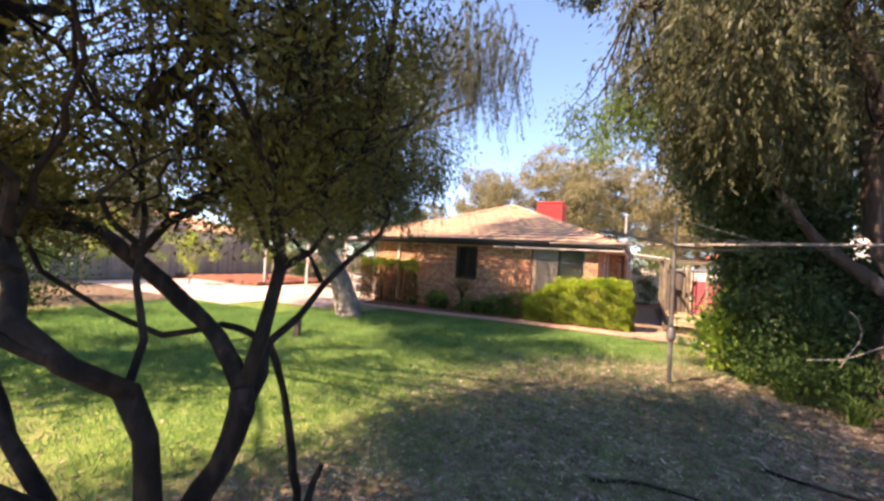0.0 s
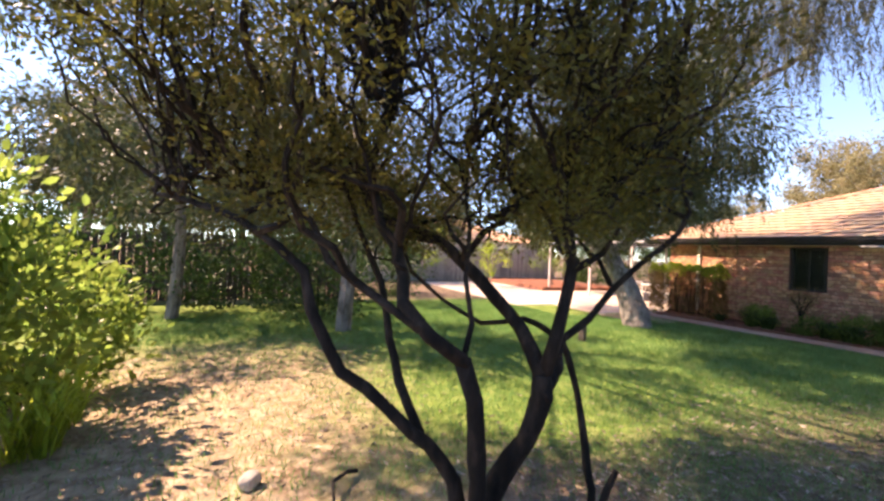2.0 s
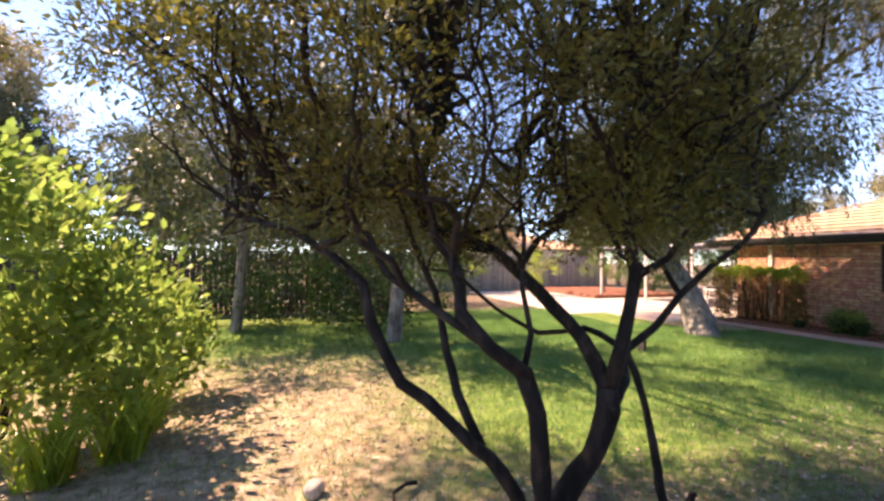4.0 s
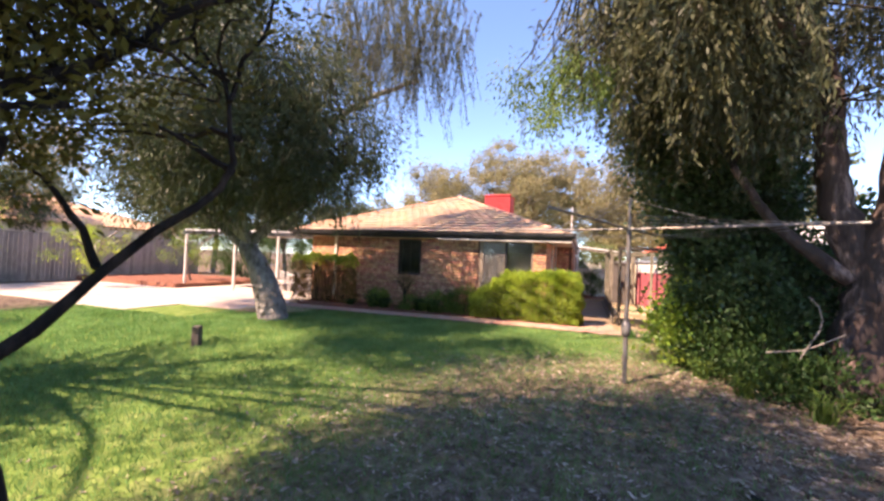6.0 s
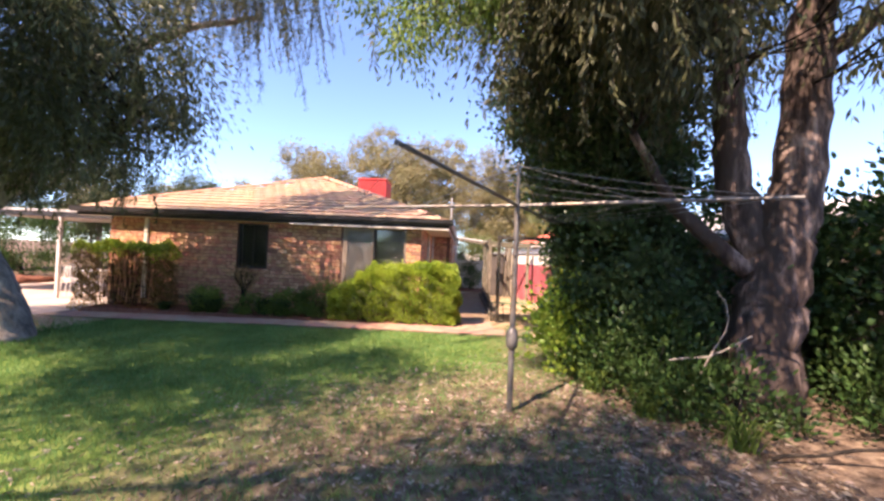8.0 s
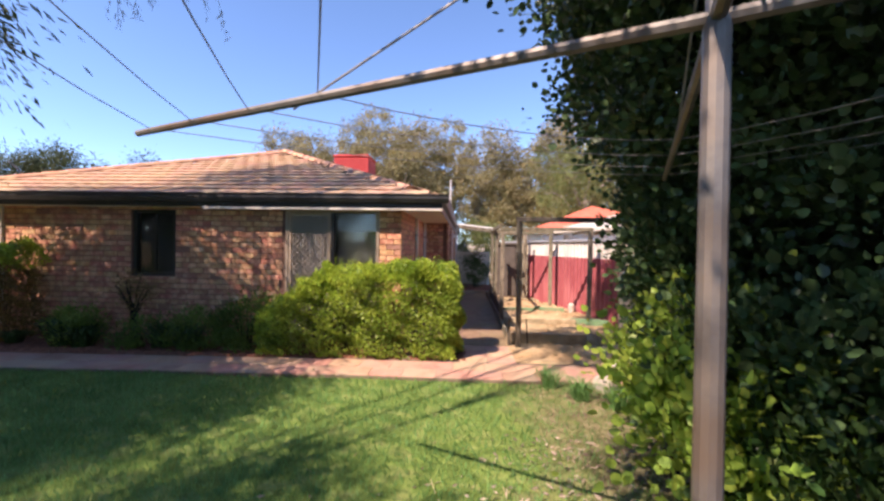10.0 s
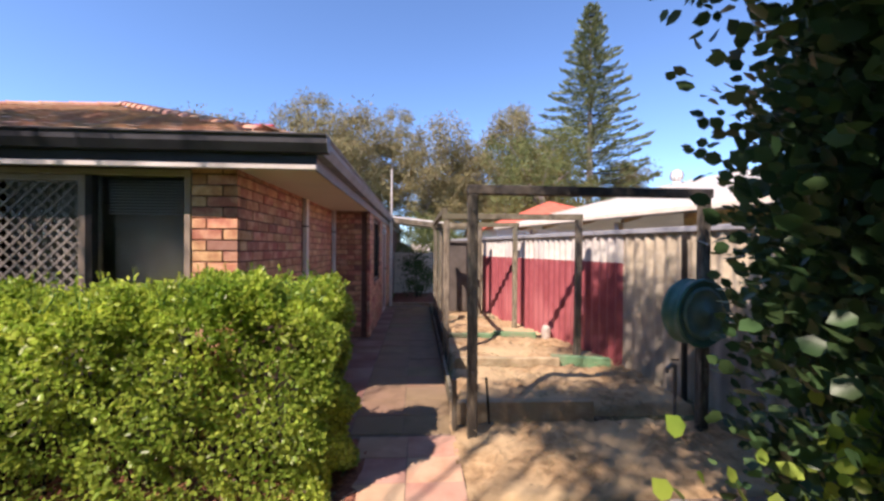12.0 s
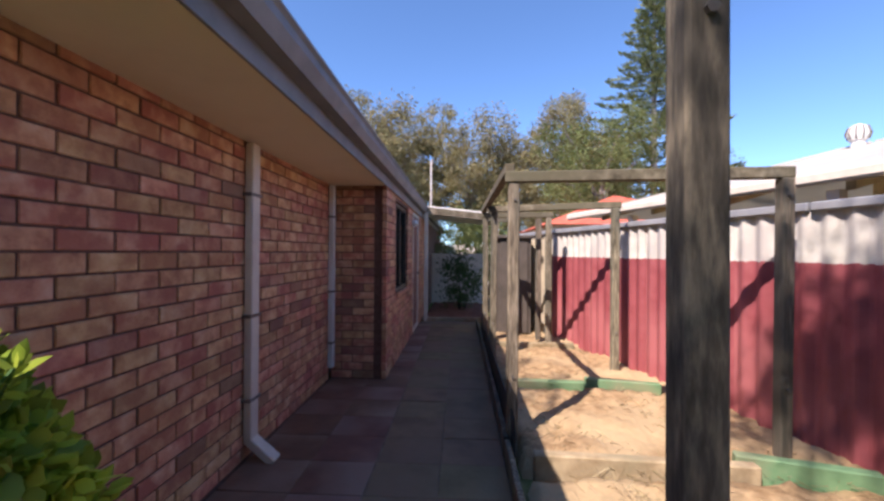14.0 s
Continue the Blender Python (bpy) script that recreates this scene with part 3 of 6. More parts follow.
def tile_poses(face):
    """Where the tiles of the south or the east face lie."""
    rows = int(4.6 / math.cos(SLOPE) / GAUGE)
    for r in range(rows + 1):
        s = r * GAUGE
        run, rise = s * math.cos(SLOPE), s * math.sin(SLOPE)
        for k in range(70):
            u = (k + 0.5 * (r % 2)) * 0.30
            if face == "south":
                x = AX - 4.6 + 0.12 + u
                if run + 0.24 < min(x - (AX - 4.6), AX + 4.6 - x):
                    yield Matrix.LocRotScale((x, EY - 0.04 + run, ER + 0.004 + rise), Euler((SLOPE, 0, 0)), None)
            else:
                y = EY + 0.12 + u
                if y < 30 and run + 0.24 < min(y - EY, 31 - y):
                    yield Matrix.LocRotScale((AX + 4.6 + 0.04 - run, y, ER + 0.004 + rise), Euler((0, 0, radians(90))).to_quaternion() @ Euler((SLOPE, 0, 0)).to_quaternion(), None)


def joined(name, me, mats, material, parent, label=""):
    """Many copies of one mesh, joined into one."""
    v0 = np.array([v.co[:] for v in me.vertices])
    f0 = [tuple(p.vertices) for p in me.polygons]
    vs, fs = [], []
    for i, m in enumerate(mats):
        a = np.array(m)
        vs.append(v0 @ a[:3, :3].T + a[:3, 3])
        fs += [tuple(q + i * len(v0) for q in f) for f in f0]
    out = bpy.data.meshes.new(name)
    out.from_pydata(np.concatenate(vs).tolist(), [], fs)
    return link_mesh(name, out, material, parent, label, "stuff")


def corrugated(name, y0, y1, z0, z1, pitch=0.146, amp=0.015, step=0.0183, thick=0.008, split=None, wob=0.0):
    """A corrugated sheet in the y-z plane, standing at x = 0; two colours where split is given."""
    ys = np.arange(y0, y1 + 1e-6, step)
    xw = amp * np.cos(2 * math.pi * ys / pitch)
    zs = [z0, z1] if split is None else [z0, split, z1]
    bm = bmesh.new()
    grid = []
    for s in (0, thick):
        for j, z in enumerate(zs):
            grid.append([bm.verts.new((x + s, y, z + (wob * rnd.uniform(-1, 1) if split is not None and j == 1 else 0))) for x, y in zip(xw, ys)])
    n = len(zs)
    for s in range(2):
        for j in range(n - 1):
            a, b = grid[s * n + j], grid[s * n + j + 1]
            for i in range(len(ys) - 1):
                f = bm.faces.new((a[i], a[i + 1], b[i + 1], b[i]) if s else (a[i + 1], a[i], b[i], b[i + 1]))
                f.material_index = j
    for i in range(len(ys) - 1):
        bm.faces.new((grid[n - 1][i + 1], grid[n - 1][i], grid[2 * n - 1][i], grid[2 * n - 1][i + 1])).material_index = n - 2
    bm.faces.new([g_[0] for g_ in grid[:n]] + [g_[0] for g_ in reversed(grid[n:])])
    bm.faces.new([g_[-1] for g_ in reversed(grid[:n])] + [g_[-1] for g_ in grid[n:]])
    me = bpy.data.meshes.new(name)
    bm.to_mesh(me)
    bm.free()
    return me


# boundary fence on the east side
fence = thing("corrugated_fence", (3.55, 13.84, 0), 15.6, label="corrugated cement fence, part painted dark red with a white top band", category="fence")
fence["kind"] = "structure"
for k in range(-5, 6):
    y0 = 0.24 + 1.03 * k
    painted = -1 < k < 4
    if painted:
        me = corrugated("fence_sheet", 0, 1.046, -0.1, 1.69, split=1.335, wob=0.006)
        me.materials.append(M_FENCER), me.materials.append(M_FENCEW)
        ob = link_mesh("fence_sheet", me, None, fence, "corrugated sheet painted dark red below white")
    else:
        me = corrugated("fence_sheet", 0, 1.046, -0.1, 1.69)
        ob = link_mesh("fence_sheet", me, M_FENCE, fence, "bare grey corrugated sheet")
    ob.location = (0.005 * (k % 2) + rnd.uniform(-0.001, 0.001), y0, 0)
for y0 in (-5.3, -2.3, 0.7, 3.7):
    part("cap", slab((-0.045, y0 + 0.01, 1.69), (0.05, y0 + 2.99, 1.75), 0.008), M_CAP, fence, "grey metal capping")
part("post", tube([(-0.07, -0.69, -0.05), (-0.07, -0.67, 1.67)], 0.028, 8), M_DARK, fence, "dark steel fence post")


# ---- doors and windows ----
def ring(lo, hi, w, axis="y", bm=None):
    """A rectangular frame of bars w wide between two corners; axis is the way it faces."""
    bm = bm or bmesh.new()
    (x0, y0, z0), (x1, y1, z1) = lo, hi
    if axis == "y":
        for a, b in (((x0, y0, z0), (x0 + w, y1, z1)), ((x1 - w, y0, z0), (x1, y1, z1)), ((x0 + w, y0, z0), (x1 - w, y1, z0 + w)), ((x0 + w, y0, z1 - w), (x1 - w, y1, z1))):
            slab(a, b, 0.002, bm)
    else:
        for a, b in (((x0, y0, z0), (x1, y0 + w, z1)), ((x0, y1 - w, z0), (x1, y1, z1)), ((x0, y0 + w, z0), (x1, y1 - w, z0 + w)), ((x0, y0 + w, z1 - w), (x1, y1 - w, z1))):
            slab(a, b, 0.002, bm)
    return bm


win = thing("window_1", (-4.575, 12.465, 0.98), label="dark-framed sliding window in the shaded brick front wall", category="window")
win["kind"] = "structure"
part("window_frame", ring((-0.372, 0.03, 0.003), (0.372, 0.11, 1.09), 0.045), M_DARK, win)
part("sash", ring((-0.02, 0.04, 0.05), (0.325, 0.075, 1.045), 0.03), M_DARK, win)
for x0, x1, y in ((-0.325, 0.0, 0.08), (0.012, 0.295, 0.058)):
    part("pane", slab((x0, y, 0.05), (x1, y + 0.005, 1.04)), M_GLASS, win)
part("blind", slab((-0.33, 0.15, 0.04), (0.33, 0.16, 1.05)), M_DARK, win, "dark drawn blind")
part("window_sill", slab((-0.40, -0.03, -0.055), (0.40, 0.03, -0.003), 0.006), M_BRICK_I, win, "brick sill")

door = thing("door_1", (-1.595, 12.465, 0), label="tan aluminium glass sliding door with a diamond-mesh security screen", category="door")
door["kind"] = "structure"
part("door_frame", ring((-0.76, -0.012, 0.022), (0.762, 0.10, 2.095), 0.045), M_TAN, door, "tan aluminium frame")
part("middle_stile", slab((-0.02, -0.004, 0.07), (0.035, 0.06, 2.05), 0.003), M_DARK, door, "dark middle stile")
part("pane", slab((0.04, 0.055, 0.07), (0.715, 0.061, 2.05)), M_GLASS, door)
part("pane", slab((-0.715, 0.075, 0.07), (0.0, 0.081, 2.05)), M_GLASS, door)
part("screen_frame", ring((-0.715, 0.0, 0.07), (-0.02, 0.03, 2.05), 0.05), M_TAN, door, "tan screen frame")


def diamond_grille(w, h, s=0.092, t=0.016):
    """Crossing flat bars on the diagonal, clipped to w by h."""
    bm = bmesh.new()
    k = int((w + h) / s) + 2
    for sgn in (1, -1):
        for i in range(-k, k):
            c = i * s
            pts = []
            for z in (0, h):
                x = c + sgn * z
                if 0 <= x <= w:
                    pts.append((x, z))
            for x in (0, w):
                z = (x - c) * sgn
                if 0 < z < h:
                    pts.append((x, z))
            if len(pts) >= 2 and (Vector(pts[0]) - Vector(pts[1])).length > 0.01:
                (xa, za), (xb, zb) = pts[:2]
                d = (Vector((xb, 0, zb)) - Vector((xa, 0, za))).normalized()
                nn = Vector((-d.z, 0, d.x)) * t / 2
                y = 0.0 if sgn > 0 else 0.004
                q = [Vector((xa, y, za)) + nn, Vector((xa, y, za)) - nn, Vector((xb, y, zb)) - nn, Vector((xb, y, zb)) + nn]
                a = [bm.verts.new(p) for p in q]
                b = [bm.verts.new(p + Vector((0, 0.003, 0))) for p in q]
                bm.faces.new(a), bm.faces.new(b[::-1])
                for j in range(4):
                    bm.faces.new((a[j], b[j], b[(j + 1) % 4], a[(j + 1) % 4]))
    bmesh.ops.recalc_face_normals(bm, faces=bm.faces)
    return bm


gr = part("grille", diamond_grille(0.60, 1.88), M_MESH, door, "pale diamond-pattern metal grille")
gr.location = (-0.667, 0.012, 0.12)
part("handle", slab((-0.055, -0.03, 0.98), (-0.03, 0.0, 1.16), 0.006), M_DARK, door, "dark pull handle")
part("sheer_curtain", slab((-0.72, 0.14, 0.06), (0.0, 0.15, 2.06)), M_SHEER, door, "pale curtain behind the screen")
part("curtain", slab((0.03, 0.24, 0.06), (0.74, 0.25, 2.06)), M_SHEER, door, "grey curtain")
for i in range(12):
    part("blind_slat", box((0.68, 0.026, 0.002), (0.38, 0.16, 2.03 - i * 0.024), 0, None, Euler((radians(35), 0, 0)).to_matrix()), M_STRIP, door, "raised venetian blind slat")

win2 = thing("window_2", (0.134, 17.125, 0.87), label="dark-framed window in the brick wall beside the walkway", category="window")
win2["kind"] = "structure"
part("window_frame", ring((-0.11, -0.52, 0.003), (-0.03, 0.52, 1.155), 0.045, "x"), M_DARK, win2)
part("mullion", slab((-0.09, -0.02, 0.05), (-0.04, 0.02, 1.11), 0.002), M_DARK, win2)
for y0, y1 in ((-0.475, -0.02), (0.02, 0.475)):
    part("pane", slab((-0.07, y0, 0.05), (-0.065, y1, 1.11)), M_GLASS, win2)
part("blind", slab((-0.17, -0.5, 0.03), (-0.16, 0.5, 1.12)), M_SHED, win2, "dark drawn blind")
part("window_sill", slab((-0.03, -0.55, -0.055), (0.03, 0.55, -0.003), 0.006), M_BRICK_I, win2, "brick sill")

door2 = thing("door_2", (0.134, 18.725, 0), label="closed dark red side door in the brick wall", category="door")
door2["kind"] = "structure"
part("door_frame", ring((-0.1, -0.422, 0.022), (0.004, 0.422, 2.055), 0.04, "x"), M_CREAM, door2)
part("door_leaf", slab((-0.06, -0.38, 0.065), (-0.02, 0.38, 2.01), 0.003), mat("door_red_brown", [(0.16, 0.05, 0.035), (0.22, 0.075, 0.05)], 5, 0.5), door2)
part("handle", slab((-0.018, 0.28, 0.98), (0.03, 0.33, 1.02), 0.006), M_STEEL, door2, "metal handle")


def downpipe(x, y, w, d, kick, material, label, rz=0):
    ob = thing("downpipe", (x, y, 0), rz, label, "downpipe")
    bm = slab((0, -w / 2, 0.14), (d, w / 2, 2.10), 0.006)
    part("pipe", bm, material, ob)
    if kick:
        part("shoe", box((0.24, w, d), (0.105, 0, 0.075), 0.006, None, Euler((0, radians(40), 0)).to_matrix()), material, ob, "angled shoe at the foot")
    for z in (0.4, 0.95, 1.75):
        part("bracket", slab((-0.001, -w / 2 - 0.022, z), (d + 0.003, w / 2 + 0.022, z + 0.022), 0.001), M_STEEL, ob, "thin metal strap")


downpipe(-7.25, 12.463, 0.09, 0.05, False, M_CREAM, "cream downpipe on the sunlit end of the front wall", -90)
downpipe(SX + 0.004, 14.25, 0.095, 0.055, True, M_CREAM, "cream rectangular downpipe on the brick side wall")
downpipe(SX + 0.004, 15.88, 0.07, 0.055, False, M_WHITE, "white downpipe in the corner of the brick walls")
lampw = thing("wall_light", (0.142, 18.1, 1.86), label="small white wall light beside the side door", category="lamp")
part("base", slab((0, -0.04, -0.04), (0.02, 0.04, 0.04), 0.008), M_WHITE, lampw)
part("shade", tube([(0.03, 0, -0.05), (0.05, 0, -0.01), (0.05, 0, 0.05)], [0.03, 0.05, 0.03], 10), M_WHITE, lampw)

# evaporative cooler on the roof
cooler = thing("roof_cooler", (-3.48, 20.4, 0), label="red evaporative cooler box standing on the tiled roof", category="air cooler")
part("casing", slab((-0.62, -0.55, 3.62), (0.62, 0.55, 4.60), 0.03), M_REDP, cooler, "red casing")
part("lid", slab((-0.65, -0.58, 4.60), (0.65, 0.58, 4.71), 0.05), M_REDP, cooler, "pale faded red lid")
for i in range(7):
    part("louvre", slab((-0.5, -0.562, 4.03 + i * 0.08), (0.5, -0.552, 4.07 + i * 0.08)), M_REDP, cooler)
pipe = thing("flue_pipe", (-2.2, 24.0, 0), label="thin pale mast standing up behind the roof", category="mast")
part("pole", tube([(1.9, 3.9, 0), (1.9, 3.9, 5.2)], 0.035, 8), M_STRIP, pipe)


# ---- pergola ----
def post(parent, x, y, h, w=0.078, z0=-0.2, label=""):
    bm = box((w, w, h - z0), (0, 0, (h + z0) / 2), 0.008)
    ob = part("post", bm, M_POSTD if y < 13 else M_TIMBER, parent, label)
    ob.location, ob.rotation_euler = (x, y, 0), (radians(rnd.uniform(-0.3, 0.3)), radians(rnd.uniform(-0.3, 0.3)), radians(rnd.uniform(-3, 3)))
    for z in (0.52, h - 0.12):
        part("bolt", tube([(0, -w / 2, z), (0, -w / 2 - 0.012, z)], 0.012, 6), M_STEEL, ob, "galvanised bolt head")
    return ob


pergola = thing("pergola", (0, 0, 0), label="bare weathered timber pergola frame over the sandy side bed", category="pergola")
TOP = 1.885
for x, y in ((1.372, 12.42), (1.305, 14.5), (1.34, 16.6), (1.30, 17.4), (3.31, 12.44), (3.03, 14.35), (2.63, 16.1), (2.17, 17.3)):
    post(pergola, x, y, TOP + (0.05 if y < 13 else 0), label="post with tree shade put into its dark colour" if y < 13 else "")


def beam(parent, a, b, w=0.075, h=0.075, z=TOP, label="", material=M_BEAMT):
    d = Vector(b) - Vector(a)
    bm = box((d.length, w, h), (d.length / 2, 0, h / 2 + 0.001), 0.006)
    ob = part("beam", bm, material, parent, label)
    ob.location, ob.rotation_euler = (a[0], a[1], z), (0, 0, math.atan2(d.y, d.x))
    return ob


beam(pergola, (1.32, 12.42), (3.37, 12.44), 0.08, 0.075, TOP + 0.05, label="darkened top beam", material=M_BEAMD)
beam(pergola, (1.25, 14.5), (3.09, 14.35))
beam(pergola, (1.27, 16.6), (2.70, 16.1))
beam(pergola, (1.23, 17.4), (2.24, 17.3))
beam(pergola, (1.29, 14.55), (1.27, 17.45), 0.07, 0.07, z=TOP + 0.004 + 0.076)
reel = thing("hose_reel", (3.03, 12.26, 1.03), 14, "faded green plastic hose reel hung on a pergola post", "hose reel")


def lathe(prof, sides=28, bm=None):
    """A solid of revolution about y from (radius, y) pairs."""
    bm = bm or bmesh.new()
    rings = [[bm.verts.new((r * math.cos(a), y, r * math.sin(a))) for a in (2 * math.pi * k / sides for k in range(sides))] for r, y in prof]
    for a, b in zip(rings, rings[1:]):
        for k in range(sides):
            bm.faces.new((a[k], a[(k + 1) % sides], b[(k + 1) % sides], b[k]))
    bm.faces.new(rings[0][::-1]), bm.faces.new(rings[-1])
    bmesh.ops.recalc_face_normals(bm, faces=bm.faces)
    return bm


part("drum", lathe([(0.06, 0.0), (0.235, 0.0), (0.25, -0.01), (0.255, -0.03), (0.235, -0.04), (0.235, -0.13), (0.255, -0.14), (0.262, -0.16), (0.25, -0.175), (0.23, -0.165), (0.2, -0.155), (0.06, -0.15)]), M_REEL, reel, "dark green drum", smooth=True)
part("face", lathe([(0.01, -0.148), (0.195, -0.148), (0.2, -0.165), (0.17, -0.172), (0.15, -0.16), (0.09, -0.158), (0.075, -0.178), (0.035, -0.18), (0.03, -0.195), (0.005, -0.196)]), M_REELD, reel, "dusty pale green front disc", smooth=True)
part("bracket", slab((-0.04, 0.0, -0.04), (0.30, 0.10, 0.04), 0.005), M_DARK, reel)

tap = thing("garden_tap", (3.2, 12.62, 0), label="brass garden tap on a short standpipe", category="tap")
part("standpipe", tube([(0, 0, -0.03), (0, 0, 0.5)], 0.014, 8), M_STEEL, tap)
part("spout", tube([(0, 0, 0.47), (-0.05, -0.02, 0.5), (-0.09, -0.03, 0.47), (-0.095, -0.03, 0.43)], [0.016, 0.018, 0.015, 0.013], 8), M_STEEL, tap)
part("handle", box((0.07, 0.015, 0.015), (0, 0, 0.535), 0.003), M_DARK, tap)

# sleepers and edging of the side bed
for a, b, h, mt, lb in (((1.22, 12.74), (2.50, 12.72), 0.15, M_SLEEPER, "weathered pale timber sleeper edging the sandy bed"),
                        ((1.40, 14.17), (2.70, 14.10), 0.14, M_SLEEPER, "weathered timber sleeper across the sandy bed"),
                        ((2.64, 14.22), (3.32, 14.02), 0.15, M_GREENP, "faded green painted board in the sandy bed"),
                        ((1.42, 15.66), (2.16, 15.62), 0.12, M_GREENP, "faded green painted board in the sandy bed"),
                        ((2.17, 15.66), (2.84, 15.52), 0.15, M_GREENP, "faded green painted board in the sandy bed"),
                        ((1.42, 17.2), (2.5, 17.2), 0.14, M_SLEEPER, "weathered timber sleeper across the sandy bed")):
    ob = thing("sleeper", (a[0], a[1], 0), math.degrees(math.atan2(b[1] - a[1], b[0] - a[0])), lb, "sleeper", "sleepers of the side bed")
    L = math.dist(a, b)
    part("board", box((L, 0.075, h + 0.06), (L / 2, 0, (h - 0.06) / 2 + 0.01), 0.008), mt, ob)
for y0, y1 in ((12.78, 14.4), (14.42, 16.5), (16.52, 19.3)):
    ob = thing("edging_board", (1.262, (y0 + y1) / 2, 0), 0, "grey timber edging board along the paved walkway", "garden edging", "edging boards of the walkway")
    part("board", box((0.035, y1 - y0 - 0.02, 0.18), (0, 0, 0.03), 0.004), M_TIMBER, ob)
for y0, y1 in ((14.3, 16.4), (16.45, 18.4)):
    ob = thing("plastic_edging", (1.295, (y0 + y1) / 2, 0), 0, "black plastic sheet edging between pergola posts", "garden edging", "plastic edging of the side bed")
    part("sheet", slab((0, -(y1 - y0) / 2, 0.0), (0.008, (y1 - y0) / 2, 0.30)), M_BLACK, ob)
stake = thing("garden_stake", (1.52, 12.62, 0), label="thin rusty stake leaning in the sandy bed", category="stake")
part("rod", tube([(0.03, 0, 0), (0, 0, 0.40)], 0.011, 6), M_BARK, stake)
stake = thing("garden_stake", (1.24, 12.55, 0), label="short timber peg beside the sleeper", category="stake")
part("peg", box((0.035, 0.10, 0.46), (0, 0, 0.19), 0.004), M_TIMBER, stake)


def bed_soil(name, x0, x1, y0, y1, base, amp, material, label, edge=0.0):
    nx, ny = int((x1 - x0) / 0.06) + 1, int((y1 - y0) / 0.06) + 1
    X, Y = np.meshgrid(np.linspace(x0, x1, nx), np.linspace(y0, y1, ny))
    Z = base + amp * (np.sin(X * 5 + Y * 3) * np.cos(Y * 6 - X * 2) + 0.5 * np.sin(X * 17 + Y * 11) * np.cos(Y * 13)) + 0.01 * rng.normal(size=X.shape)
    rim = np.minimum.reduce([(X - x0), (x1 - X), (Y - y0), (y1 - Y)])
    Z = np.where(rim < 0.01, -0.12, Z)
    i = np.arange(nx * ny).reshape(ny, nx)
    f = np.stack([i[:-1, :-1], i[:-1, 1:], i[1:, 1:], i[1:, :-1]], -1).reshape(-1, 4)
    me = quads_mesh(name, np.stack([X, Y, Z], -1).reshape(-1, 3), f)
    me.shade_smooth()
    return link_mesh(name, me, material, label=label, kind="structure")


bed_soil("soil_front", 1.15, 3.56, 11.55, 12.70, 0.0, 0.012, M_SAND, "dry sandy soil with straw")
bed_soil("soil_bay", 1.31, 3.56, 12.76, 14.10, 0.06, 0.02, M_SAND, "dry sandy soil with straw")
bed_soil("soil_bay", 1.31, 3.56, 14.17, 15.58, 0.08, 0.02, M_SAND, "dry sandy soil with straw")
bed_soil("soil_bay", 1.31, 3.56, 15.68, 19.4, 0.09, 0.03, M_SAND, "dry sandy soil with straw")
bed_soil("mulch_bed", -8.0, 0.62, 11.50, 12.45, 0.0, 0.012, M_MULCH, "dark red mulch bed in front of the brick wall")
bed_soil("mulch_far", 0.15, 1.6, 19.75, 22.5, 0.02, 0.02, M_MULCH, "dark red mulch bed at the end of the walkway")
tagged(part("kerb", slab((0.15, 19.66, -0.05), (1.35, 19.74, 0.07), 0.01), M_SLEEPER), "timber kerb at the end of the walkway", kind="structure")

# clothes hoist
hoist = thing("clothes_hoist", (1.04, 7.12, -0.04), label="old galvanised rotary clothes hoist with sagging wires on the lawn", category="clothes line")
part("pole", tube([(0, 0, -0.05), (0, 0, 0.7), (0, 0, 2.05)], [0.03, 0.03, 0.026], 12), M_STEEL, hoist, "galvanised steel pole")
part("mast", tube([(0, 0, 2.05), (0, 0, 2.48)], [0.022, 0.018], 10), M_STEEL, hoist)
crank = part("crank_box", lathe([(0.03, 0), (0.055, 0.02), (0.06, 0.08), (0.06, 0.16), (0.045, 0.19), (0.028, 0.22)], 12), M_STEEL, hoist, "grey winding gear housing", smooth=True)
crank.matrix_basis = pose(0, 0, 0.62, 90, 0, 0)
part("crank_handle", tube([(0.05, 0, 0.72), (0.13, -0.02, 0.72), (0.13, -0.02, 0.62)], 0.008, 6), M_STEEL, crank.parent)
ARMS = []
for k in range(4):
    a = math.atan2(0.915, 0.40) + k * math.pi / 2
    ARMS.append(Vector((math.cos(a) * 2.2, math.sin(a) * 2.2, 2.07)))
    bm = tube([(0, 0, 2.05), ARMS[k]], [0.017, 0.015], 8)
    part("arm", bm, M_STEEL, hoist)
    part("brace", tube([(0, 0, 2.45), ARMS[k] * 0.55 + Vector((0, 0, 0.90))], 0.004, 5), M_WIRE, hoist)
for f in (0.5, 0.66, 0.82, 0.96):
    bm = bmesh.new()
    for k in range(4):
        p, q = (Vector((ARMS[j % 4].x * f, ARMS[j % 4].y * f, 2.05 + 0.02 * f + 0.015)) for j in (k, k + 1))
        tube([p.lerp(q, t) - Vector((0, 0, 0.05 * 4 * t * (1 - t))) for t in np.linspace(0, 1, 7)], 0.0022, 4, bm)
    part("wire", bm, M_WIRE, hoist, "sagging line wire")

bollard = thing("bollard", (-5.38, 6.05, -0.1), 20, "short dark timber stump post on the lawn", "post")
part("stump", box((0.13, 0.11, 0.42), (0, 0, 0.14), 0.015), M_PALED, bollard)

